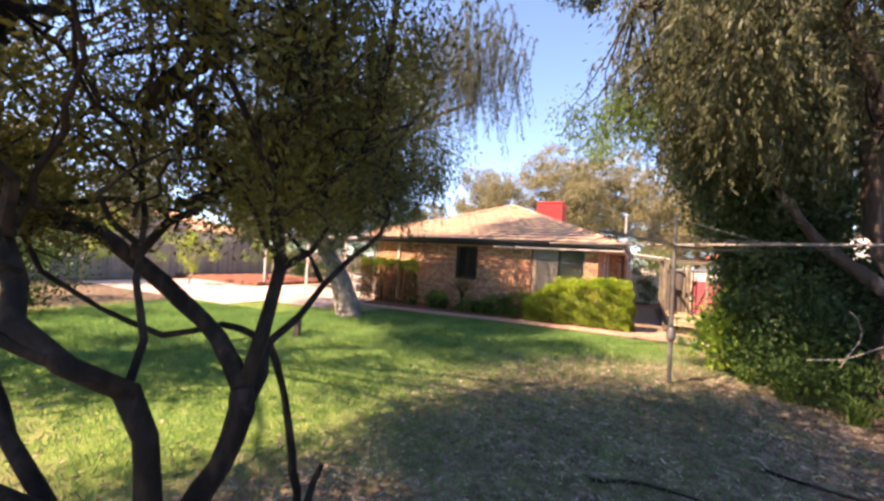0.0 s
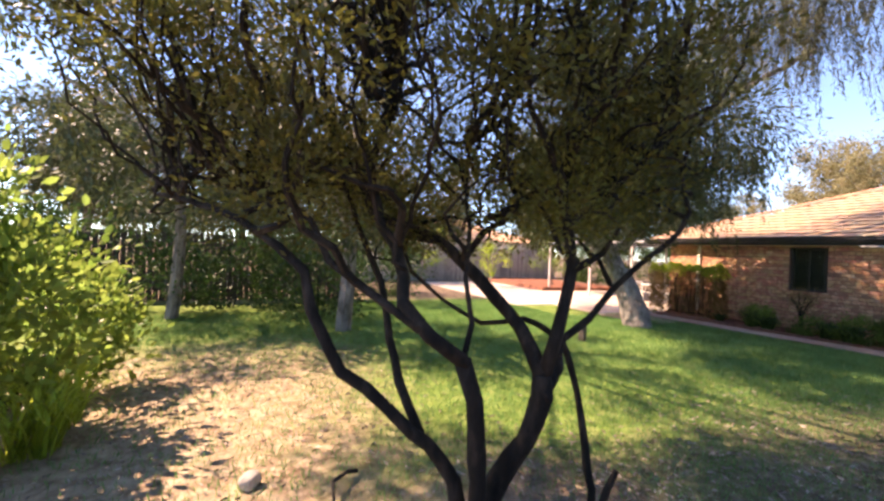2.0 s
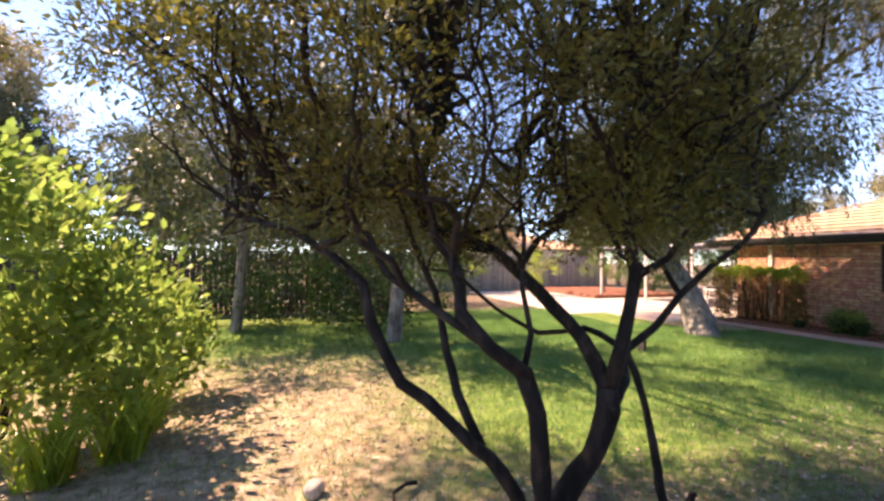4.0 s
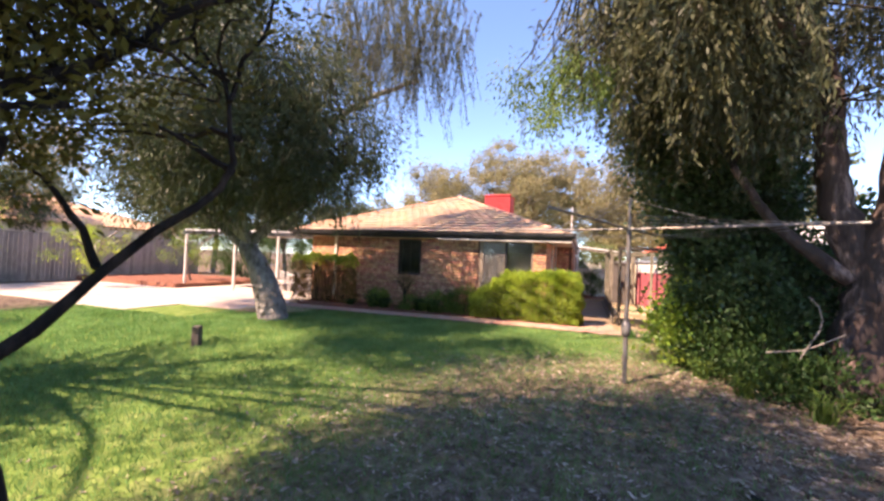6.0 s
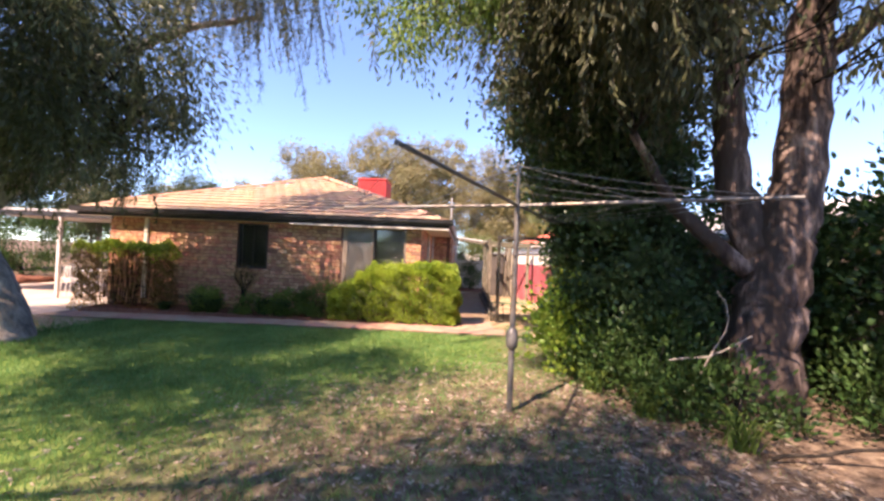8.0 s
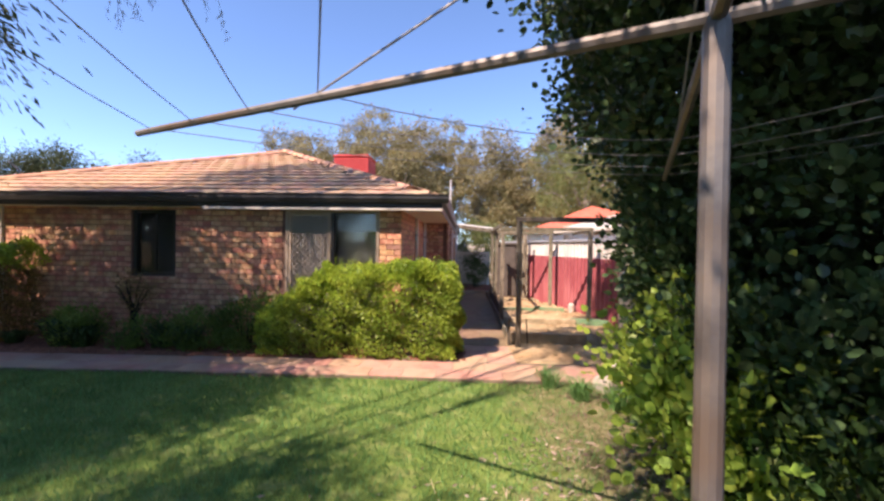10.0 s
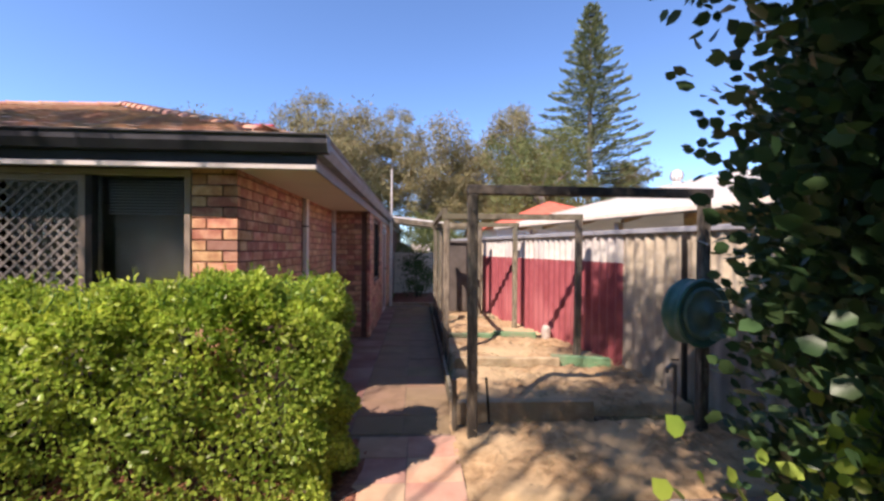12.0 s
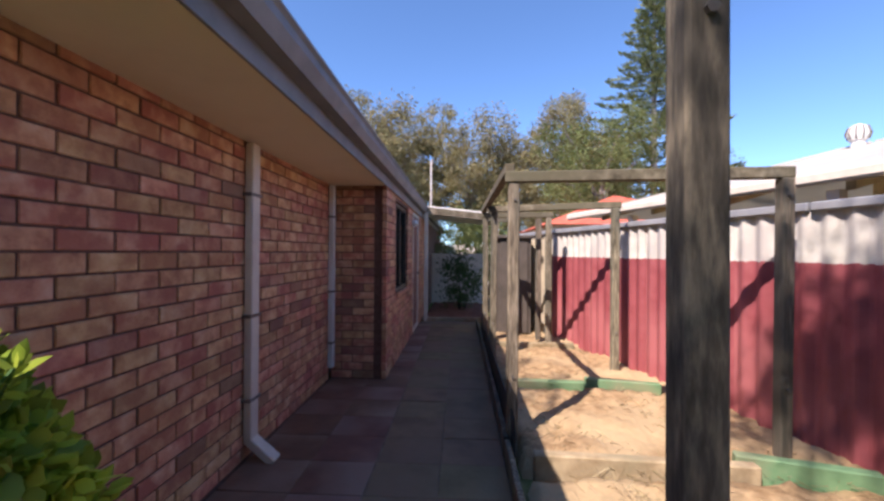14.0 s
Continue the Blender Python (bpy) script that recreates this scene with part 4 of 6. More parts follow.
# ---- plants ----
def shrub():
    ob = thing("shrub_tree", label="twisted multi-stemmed dark-barked shrub with small olive leaves on leaf litter", category="tree")
    F, B = (-1.03, 1.57, 0.97), (-1.36, 1.98, 1.05)
    stems = [
        ([(-1.38, 1.36, -0.1), (-1.25, 1.47, 0.32), (-1.09, 1.57, 0.7), F], 0.07, 0.052, 10),
        ([F, (-1.22, 1.55, 1.16), (-1.44, 1.40, 1.42), (-1.55, 1.2, 1.64), (-1.66, 1.01, 1.72), (-1.78, 0.83, 1.79), (-1.8, 0.78, 2.05), (-1.73, 0.89, 2.39), (-1.71, 0.91, 2.75), (-1.73, 0.88, 3.2)], 0.042, 0.016, 9),
        ([(-1.5, 1.30, 1.53), (-1.42, 1.42, 1.7), (-1.38, 1.6, 1.92), (-1.51, 1.58, 2.28), (-1.46, 1.65, 2.7)], 0.022, 0.012, 7),
        ([F, (-0.98, 1.60, 1.16), (-0.98, 1.65, 1.34), (-1.04, 1.76, 1.53), (-1.08, 1.72, 1.73), (-0.98, 1.6, 1.9), (-1.1, 1.8, 2.3), (-1.2, 2.0, 2.6), (-1.35, 2.0, 3.04)], 0.036, 0.013, 9),
        ([(-1.08, 1.72, 1.73), (-1.05, 1.95, 1.95), (-0.95, 2.2, 2.2), (-0.9, 2.3, 2.6)], 0.022, 0.01, 7),
        ([(-1.0, 1.56, 0.86), (-1.12, 1.74, 0.97), B, (-1.30, 2.12, 1.20), (-1.26, 2.30, 1.40), (-1.18, 2.44, 1.55), (-1.10, 2.58, 1.68), (-1.05, 2.68, 1.90), (-1.15, 2.7, 2.3)], 0.030, 0.010, 8),
        ([B, (-1.36, 1.86, 1.13), (-1.28, 1.62, 1.20), (-1.5, 1.46, 1.16), (-1.66, 1.39, 1.2), (-1.82, 1.34, 1.25), (-1.8, 1.1, 1.45), (-1.7, 1.0, 1.61)], 0.02, 0.010, 7),
        ([(-1.19, 1.28, -0.1), (-1.07, 1.22, 0.57), (-1.03, 1.16, 0.87), (-1.01, 1.09, 1.08)], 0.05, 0.042, 9),
        ([(-1.01, 1.09, 1.08), (-1.0, 0.90, 1.2), (-1.1, 0.82, 1.33), (-1.3, 0.84, 1.6), (-1.5, 0.80, 1.72), (-1.68, 0.77, 2.0), (-1.81, 0.59, 2.05), (-2.06, 0.2, 2.0), (-2.3, -0.1, 2.2)], 0.036, 0.013, 9),
        ([(-1.01, 1.09, 1.08), (-1.1, 1.17, 1.22), (-1.22, 1.2, 1.44), (-1.33, 1.25, 1.72), (-1.37, 1.25, 2.3)], 0.016, 0.009, 7),
        ([(-1.02, 0.88, 1.22), (-1.15, 0.74, 1.34), (-1.3, 0.62, 1.42), (-1.42, 0.52, 1.5), (-1.5, 0.45, 1.71), (-1.7, 0.21, 1.83), (-2.0, -0.25, 1.97)], 0.023, 0.011, 8),
        ([(-1.23, 1.25, -0.1), (-1.23, 1.18, 0.39), (-1.22, 0.94, 0.68), (-1.27, 0.69, 0.9), (-1.32, 0.52, 1.08), (-1.36, 0.45, 1.28), (-1.44, 0.41, 1.45), (-1.52, 0.29, 1.57), (-1.78, 0.0, 1.76), (-2.05, -0.33, 1.83)], 0.046, 0.013, 9),
        ([(-1.25, 0.98, 0.66), (-1.47, 0.93, 0.85), (-1.6, 0.91, 1.07), (-1.73, 0.89, 1.37), (-1.82, 0.76, 1.69), (-1.9, 0.6, 2.2)], 0.030, 0.011, 8),
        ([(-1.22, 2.16, -0.1), (-1.24, 2.10, 0.4), (-1.28, 2.04, 0.74), B], 0.030, 0.020, 8),
        ([(-1.16, 2.12, 0.0), (-1.10, 2.14, 0.22), (-1.06, 2.16, 0.34)], 0.026, 0.018, 7),
        ([(-1.28, 1.42, 0.0), (-1.32, 1.5, 0.25), (-1.3, 1.56, 0.42)], 0.035, 0.02, 7)]
    ends = []
    for nodes, r0, r1, s in stems:
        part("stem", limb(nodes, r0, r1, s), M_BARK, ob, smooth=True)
        if nodes[-1][2] > 1.2:
            ends += [n for n in smooth_line(nodes, 0.12) if n.z > 1.35]
    c, p, d = clump_points((-1.75, 1.1, 2.95), (1.85, 2.0, 1.4), 330, 340, 0.26, 0.1, 0.4, -0.95)
    # the crown keeps clear of the open side where people walk
    keep = (p[:, 0] < 0.05 - 0.25 * (3 - p[:, 2]).clip(0, 3)) & (p[:, 2] > 1.55)
    leaves("crown", p[keep], d[keep], 0.034, 0.0155, L_SHRUB, ob, "small olive-green leaves", shape=1)
    bm = bmesh.new()
    for q in c:
        q = Vector(q)
        e = rnd.choice(sorted(ends, key=lambda v: (v - q).length)[:9])
        mid = e.lerp(q, 0.5) + Vector((rnd.uniform(-.25, .25), rnd.uniform(-.25, .25), rnd.uniform(-.12, .16)))
        if q.x < -0.1:
            limb([e, mid, q], rnd.choice((0.026, 0.018, 0.013, 0.009, 0.009)), 0.003, 5, bm, 0.11, 0.035)
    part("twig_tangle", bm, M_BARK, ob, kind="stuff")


shrub()


def crown_of_twigs(ob, hubs, pts, material, r0=0.03, r1=0.006, name="branch_tangle"):
    bm = bmesh.new()
    for q in pts:
        q = Vector(q)
        e = rnd.choice(sorted(hubs, key=lambda v: (v - q).length)[:5])
        mid = e.lerp(q, 0.5) + Vector((rnd.uniform(-.3, .3), rnd.uniform(-.3, .3), rnd.uniform(-.05, .3)))
        limb([e, mid, q], r0, r1, 5, bm, 0.4, 0.03)
    part(name, bm, material, ob, kind="stuff")


def leaning_tree():
    ob = thing("leaning_tree", label="leaning grey-barked peppermint tree with dark weeping foliage on the lawn", category="tree")
    trunk = [(-6.38, 8.85, -0.25), (-6.65, 8.95, 0.35), (-7.05, 9.0, 1.05), (-7.5, 9.0, 1.6)]
    part("trunk", limb(trunk, 0.36, 0.22, 14, None, 0.15, 0.02), M_BARKG, ob, smooth=True)
    limbs = [[(-7.45, 9.0, 1.55), (-8.2, 9.0, 2.0), (-9.2, 9.1, 2.6), (-10.2, 9.2, 3.4)],
             [(-7.4, 9.0, 1.5), (-7.5, 8.8, 2.3), (-7.3, 8.6, 3.3), (-7.0, 8.5, 4.6)],
             [(-7.45, 9.0, 1.6), (-6.8, 9.3, 2.4), (-6.0, 9.6, 3.0), (-5.2, 9.8, 3.8)],
             [(-7.3, 8.7, 2.6), (-6.7, 9.6, 4.2), (-5.4, 10.8, 5.8), (-4.2, 11.6, 6.6)],
             [(-7.5, 9.0, 1.8), (-8.3, 8.4, 2.8), (-9.0, 7.8, 4.0)]]
    hubs = []
    for n in limbs:
        part("limb", limb(n, 0.14, 0.05, 9, None, 0.2, 0.03), M_BARKG, ob, smooth=True)
        hubs += smooth_line(n, 0.25)[2:]
    c, p, d = clump_points((-6.7, 8.3, 4.3), (3.2, 2.6, 2.1), 250, 300, 0.55, -0.5, 0.25, -0.95)
    leaves("crown", p, d, 0.11, 0.028, L_PEPP, ob, "dark narrow leaves", shape=1)
    crown_of_twigs(ob, hubs, c, M_BARK)
    c, p, d = clump_points((-10.0, 8.6, 3.7), (2.3, 1.8, 1.6), 130, 230, 0.55, -0.5, 0.2, -0.95)
    leaves("west_crown", p, d, 0.11, 0.028, L_PEPP, ob, "dark narrow leaves", shape=1)
    crown_of_twigs(ob, hubs, c[::2], M_BARK)
    # High lobe with its limb, added only to shade the front wall.
    c, p, d = clump_points((-8.1, 7.9, 7.0), (1.9, 1.1, 0.9), 90, 200, 0.5, -0.3, 0.2, -0.95)
    leaves("top_crown", p, d, 0.11, 0.03, L_PEPP, ob, "dark narrow leaves")
    part("limb", limb([(-7.3, 8.6, 3.3), (-7.6, 8.2, 5.0), (-8.1, 7.9, 7.0)], 0.08, 0.03, 8, None, 0.3, 0.03), M_BARKG, ob, smooth=True)
    crown_of_twigs(ob, [Vector((-7.9, 8.0, 6.4)), Vector((-8.1, 7.9, 7.0))], c[::2], M_BARK)
    q = ball(430, 0.2) * np.array([2.6, 1.9, 1.2]) + np.array([-4.7, 10.7, 7.8])
    cs, ds, lines = strands(q, 2.0, 95, 0.06)
    leaves("weeping_foliage", cs, ds, 0.10, 0.016, L_WEEP, ob, "thin grey-green hanging leaves")
    bm = bmesh.new()
    for ln in lines:
        tube(ln, [0.005, 0.004, 0.003, 0.002, 0.002], 3, bm)
    part("hanging_twig", bm, M_BARK, ob, kind="stuff")
    q = ball(260, 0.3) * np.array([3.1, 2.5, 1.6]) + np.array([-6.7, 8.4, 3.8])
    cs, ds, lines = strands(q, 1.2, 90, 0.06)
    leaves("lower_foliage", cs, ds, 0.09, 0.018, L_PEPP, ob, "dark drooping leaves")


leaning_tree()


def big_tree():
    ob = thing("big_tree", label="large twin-trunked tree with flaking pinkish bark and drooping foliage", category="tree")
    part("trunk", limb([(3.70, 7.55, -0.25), (3.72, 7.55, 0.5), (3.80, 7.53, 1.2), (3.84, 7.5, 1.7), (3.86, 7.5, 2.2)], 0.40, 0.24, 16, None, 0.12, 0.03), M_BARKP, ob, smooth=True)
    limbs = [([(3.92, 7.5, 1.75), (3.98, 7.48, 2.4), (4.03, 7.45, 3.1), (4.03, 7.4, 4.0), (4.1, 7.3, 4.8), (4.0, 7.1, 6.0)], 0.25, 0.13),
             ([(3.68, 7.55, 1.65), (3.52, 7.58, 2.05), (3.42, 7.6, 2.5), (3.35, 7.6, 3.1), (3.3, 7.6, 4.0), (3.1, 7.6, 4.8), (2.8, 7.4, 5.8)], 0.19, 0.09),
             ([(3.55, 7.55, 1.45), (3.25, 7.6, 1.75), (2.95, 7.62, 2.0), (2.7, 7.6, 2.3), (2.3, 7.5, 2.9)], 0.10, 0.04),
             ([(3.3, 7.6, 3.9), (2.5, 6.8, 4.4), (1.4, 6.2, 4.8), (0.4, 5.8, 5.0)], 0.08, 0.03),
             ([(4.03, 7.4, 3.6), (4.8, 6.8, 4.3), (5.6, 6.0, 5.0)], 0.09, 0.04)]
    hubs = []
    for n, r0, r1 in limbs:
        part("limb", limb(n, r0, r1, 11, None, 0.15, 0.02), M_BARKP, ob, smooth=True)
        hubs += smooth_line(n, 0.25)[5:]
    c, p, d = clump_points((3.2, 6.9, 5.0), (3.2, 2.6, 2.0), 330, 300, 0.55, -0.6, 0.25, -0.95)
    k = (p[:, 0] < 4.3) | (np.sin(p[:, 0] * 2.1 + p[:, 2] * 1.7) * np.cos(p[:, 1] * 1.9 + p[:, 2]) > 0.35)
    e = (p[:, 0] - 0.52) / np.maximum(p[:, 1] - 2.0, 0.3)
    k &= ~((e > 0.50) & (e < 0.70) & (p[:, 1] < 7.8) & (p[:, 2] < 4.6) & (rng.uniform(size=len(p)) < 0.93)) & ~((e > 0.70) & (p[:, 2] < 4.4) & (np.sin(p[:, 0] * 5) * np.cos(p[:, 2] * 4.3 + p[:, 1] * 2) > -0.25))
    p, d = p[k], d[k]
    leaves("crown", p, d, 0.10, 0.026, L_WEEP, ob, "narrow grey-green leaves", shape=1)
    crown_of_twigs(ob, hubs, c, M_BARK, 0.02, 0.005)
    q = ball(560, 0.25) * np.array([2.7, 2.2, 1.3]) + np.array([2.5, 6.3, 4.7])
    q = q[(q[:, 0] > 0.75) & ((q[:, 0] < 4.2) | (rng.uniform(size=len(q)) < 0.3)) | (q[:, 1] < 7.0) & ((q[:, 0] > -0.4) & (rng.uniform(size=len(q)) < 0.45))]
    e = (q[:, 0] - 0.52) / np.maximum(q[:, 1] - 2.0, 0.3)
    q = q[~((e > 0.49) & (q[:, 1] < 7.8) & (rng.uniform(size=len(q)) < np.where(e < 0.70, 0.92, 0.6)))]
    cs, ds, lines = strands(q, 1.25, 105, 0.06)
    leaves("weeping_foliage", cs, ds, 0.09, 0.015, L_WEEP, ob, "thin hanging olive leaves")
    bm = bmesh.new()
    for ln in lines:
        tube(ln, [0.005, 0.004, 0.003, 0.002, 0.002], 3, bm)
    part("hanging_twig", bm, M_BARK, ob, kind="stuff")
    c, p, d = clump_points((0.15, 6.6, 3.75), (0.85, 0.5, 0.5), 46, 110, 0.26, -0.3, 0.2, -1)
    crown_of_twigs(ob, [Vector((0.4, 5.8, 5.0)), Vector((1.4, 6.2, 4.8))], c[::4], M_BARK, 0.015, 0.004, "spray_twig")
    leaves("green_spray", p, d, 0.055, 0.02, L_SPRAY, ob, "fresher green leaf sprays")


big_tree()


def leafy_mass(name, label, category, lobes, clumps, per, size, leaf, width, material, shape=2, floor=0.0, core=True):
    """A dense creeper or bush: egg-shaped lobes of leaf clumps over dark stems."""
    ob = thing(name, label=label, category=category)
    ps, ds = [], []
    tot = sum(r[0] * r[2] for _, r in lobes)
    bm = bmesh.new()
    for c, r in lobes:
        k = max(4, int(clumps * r[0] * r[2] / tot))
        q, p, d = clump_points(c, r, k, per, size, 0.15, 0.55)
        ps.append(p), ds.append(d)
        for v in q[::(9 if "creeper" in name else 4)]:
            v = Vector(c) + (Vector(v) - Vector(c)) * 0.6
            if v.z > 0.1:
                foot = (2.9, 9.7, 0) if c[2] > 3 else c
                root = Vector((foot[0] + (v.x - c[0]) * 0.3, foot[1] + (v.y - c[1]) * 0.3, floor - 0.05))
                limb([root, root.lerp(v, 0.5) + Vector((0, 0, 0.15)), v], 0.014, 0.004, 4, bm, 0.35, 0.04)
    p, d = np.concatenate(ps), np.concatenate(ds)
    ok = p[:, 2] > floor
    leaves("foliage", p[ok], d[ok], leaf, width, material, ob, shape=shape)
    part("stem_tangle", bm, M_BARK, ob, kind="stuff")
    return ob


# The last lobe is an addition that throws shade on the fence.
leafy_mass("creeper_bush", "tall dark green creeper tangled over shrubs along the fence", "bush",
           [((2.85, 8.9, 1.0), (0.85, 1.2, 1.2)), ((2.95, 9.7, 1.7), (0.85, 1.3, 1.4)), ((2.7, 9.4, 2.8), (1.0, 1.6, 0.9)), ((3.1, 10.6, 1.3), (0.6, 0.7, 1.3)), ((2.25, 9.0, 3.9), (1.3, 1.6, 0.9)), ((1.98, 10.5, 3.35), (0.42, 0.5, 0.38)), ((3.35, 10.95, 2.3), (0.4, 0.5, 0.6))],
           560, 210, 0.31, 0.062, 0.05, L_IVY)
leafy_mass("fence_creeper", "dark green creeper piled over the side fence", "bush",
           [((6.3, 4.5, 1.2), (0.8, 2.6, 1.2)), ((5.6, 8.0, 1.2), (1.0, 1.6, 1.2)), ((6.2, 0.2, 1.2), (0.8, 2.6, 1.2)), ((4.9, 9.6, 1.6), (0.8, 1.4, 1.1)), ((6.0, -4.5, 1.2), (0.9, 2.4, 1.2)), ((5.7, 7.4, 2.3), (0.9, 1.2, 0.5))], 330, 120, 0.4, 0.09, 0.06, L_LOW)
# Low creeper leaves in a brighter green that stands for sun on them.
leafy_mass("creeper_shoot", "heart-leaved creeper shoots low in the dark bush, sunlight put into their bright green", "bush",
           [((2.45, 10.2, 0.45), (0.45, 0.75, 0.4)), ((2.35, 8.9, 0.7), (0.35, 0.5, 0.5)), ((2.6, 10.1, 1.15), (0.25, 0.4, 0.2)), ((2.0, 9.0, 0.75), (0.35, 0.5, 0.45)), ((2.0, 8.5, 0.4), (0.4, 0.4, 0.4))], 75, 60, 0.26, 0.068, 0.058, L_SHOOT)
leafy_mass("undergrowth", "low mixed green undergrowth beneath the big tree", "bush",
           [((3.15, 7.1, 0.15), (0.6, 0.35, 0.3)), ((2.65, 7.5, 0.4), (0.4, 0.4, 0.45)), ((4.7, 6.9, 0.35), (0.6, 0.5, 0.5)), ((2.3, 8.0, 0.35), (0.35, 0.4, 0.4))], 100, 100, 0.26, 0.06, 0.03, L_LOW)
leafy_mass("bright_bush", "bright yellow-green sunlit bush beside the sandy strip", "bush",
           [((-4.3, -1.85, 0.75), (1.15, 0.8, 0.8)), ((-3.8, -2.5, 1.5), (1.2, 0.85, 1.1))], 80, 110, 0.32, 0.092, 0.055, L_BRIGHT)
leafy_mass("dark_bush", "dense dark green bush along the far fence", "bush",
           [((-9.0, 1.4, 0.7), (1.0, 1.0, 0.9)), ((-11.2, 1.2, 1.1), (1.0, 1.3, 1.3)), ((-11.6, 3.6, 1.0), (0.9, 1.3, 1.2)), ((-10.8, -5.0, 1.1), (1.1, 1.4, 1.3)), ((-10.6, -0.6, 0.9), (1.2, 1.4, 1.1)), ((-10.8, -3.2, 1.1), (1.2, 1.6, 1.3)), ((-14.0, -1.0, 2.3), (1.3, 4.0, 1.6)), ((-14.5, 4.5, 2.0), (1.2, 2.2, 1.3)), ((-12.0, 20.0, 1.2), (4.0, 0.9, 1.3)), ((-18.0, 19.0, 1.2), (2.0, 1.0, 1.5))], 480, 130, 0.4, 0.08, 0.05, L_LOW)


def box_leaves(label, name, lo, hi, top, n, leaf, width, material, mat2=None, sprigs=0, lower="brownish thin lower leaves", lower_shape=1):
    """A clipped hedge: leaves crowded on the skin of a box whose top height is top(x)."""
    ob = thing(name, label=label, category="hedge")
    lo, hi = np.array(lo), np.array(hi)
    p = rng.uniform(size=(n, 3))
    face = rng.integers(0, 5, n)
    depth = rng.exponential(0.06, n).clip(0, 0.4)
    x = lo[0] + p[:, 0] * (hi[0] - lo[0])
    y = lo[1] + p[:, 1] * (hi[1] - lo[1])
    t = top(x)
    z = lo[2] + p[:, 2] * (t - lo[2])
    x = np.where(face == 0, hi[0] - depth, np.where(face == 1, lo[0] + depth, x))
    y = np.where(face == 2, lo[1] + depth, y)
    t = top(x)
    z = np.where(face >= 3, t - depth, np.minimum(z, t))
    lump = 0.095 * np.sin(x * 9 + z * 7) * np.cos(z * 11 + y * 8) + 0.03 * np.sin(x * 23 + y * 17 + z * 19)
    mid = (lo + hi) / 2
    edge = np.clip((np.abs(x - mid[0]) / (hi[0] - mid[0]) - 0.86) / 0.14, 0, 1) ** 2 + np.clip((np.abs(y - mid[1]) / (hi[1] - mid[1]) - 0.6) / 0.4, 0, 1) ** 2
    z = z - 0.11 * edge * np.clip((z - lo[2]) / (t - lo[2]), 0, 1) ** 2 + 0.03 * np.sin(x * 5.3 + y * 4) * (face >= 3)
    out = np.stack([(x - mid[0]) / (hi[0] - lo[0]), (y - mid[1]) / (hi[1] - lo[1]), (z - 0.5 * t) / 1.2], 1)
    c = np.stack([x, y, z], 1) + unit(out) * lump[:, None]
    c[:, 2] = np.maximum(c[:, 2], lo[2])
    d = out * 0.5 + rng.normal(size=(n, 3)) * 0.6 + np.array([0, 0, 0.15])
    if mat2 is None:
        leaves("foliage", c, d, leaf, width, material, ob, shape=2)
    else:
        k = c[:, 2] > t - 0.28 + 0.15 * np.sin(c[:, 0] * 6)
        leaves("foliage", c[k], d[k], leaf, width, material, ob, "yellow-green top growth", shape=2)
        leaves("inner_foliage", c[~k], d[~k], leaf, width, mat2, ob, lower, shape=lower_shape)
    bm = bmesh.new()
    for i in range(int(26 * (hi[0] - lo[0]))):
        a = Vector((rnd.uniform(lo[0] + 0.3, hi[0] - 0.3), rnd.uniform(lo[1] + 0.3, hi[1] - 0.2), lo[2] - 0.1))
        b = Vector((a.x + rnd.uniform(-.25, .25), a.y + rnd.uniform(-.2, .2), float(top(a.x)) - 0.08))
        b.x, b.y = min(max(b.x, lo[0] + .18), hi[0] - .18), min(max(b.y, lo[1] + .18), hi[1] - .1)
        limb([a, a.lerp(b, 0.5) + Vector((rnd.uniform(-.06, .06), 0, 0)), b], 0.010, 0.004, 4, bm, 0.3, 0.02)
    part("stem_tangle", bm, M_BARK, ob, kind="stuff")
    if sprigs:
        bm = bmesh.new()
        cs, ds = [], []
        for i in range(sprigs):
            a = Vector((rnd.uniform(lo[0] + .05, hi[0] - .03), rnd.uniform(lo[1] + .02, hi[1]), 0))
            a.z = float(top(a.x)) - 0.05
            h = rnd.uniform(0.05, 0.13) + (0.10 if rnd.random() < 0.08 else 0)
            tip = a + Vector((rnd.uniform(-.05, .05), rnd.uniform(-.05, .05), h))
            tube([a, tip], [0.003, 0.0015], 4, bm)
            for t_ in np.linspace(0.2, 1, 8):
                cs.append(np.array(a.lerp(tip, t_)))
                ds.append(rng.normal(size=3) * 0.8 + np.array([0, 0, 0.8]))
        leaves("sprig_leaves", np.array(cs), np.array(ds), leaf * 1.05, width * 0.8, L_HEDGE, ob, "pale fresh shoots", shape=2)
        part("sprig", bm, M_GRASS, ob, kind="stuff")
    return ob


def hedge_top(x):
    return 1.25 - 0.07 * np.clip(-(x + 0.2), 0, 1.6) - 0.62 * np.clip(-(x + 1.4), 0, 2) ** 1.1


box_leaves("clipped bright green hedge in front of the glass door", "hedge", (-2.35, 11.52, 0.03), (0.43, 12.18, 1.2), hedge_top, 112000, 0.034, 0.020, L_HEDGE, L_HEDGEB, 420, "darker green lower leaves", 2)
box_leaves("clipped hedge with yellow-green top and bare brownish sides", "hedge", (-8.35, 11.7, -0.08), (-6.3, 12.32, 1.5), lambda x: 1.45 + 0 * x, 16000, 0.045, 0.026, L_HEDGE, L_HEDGE2)


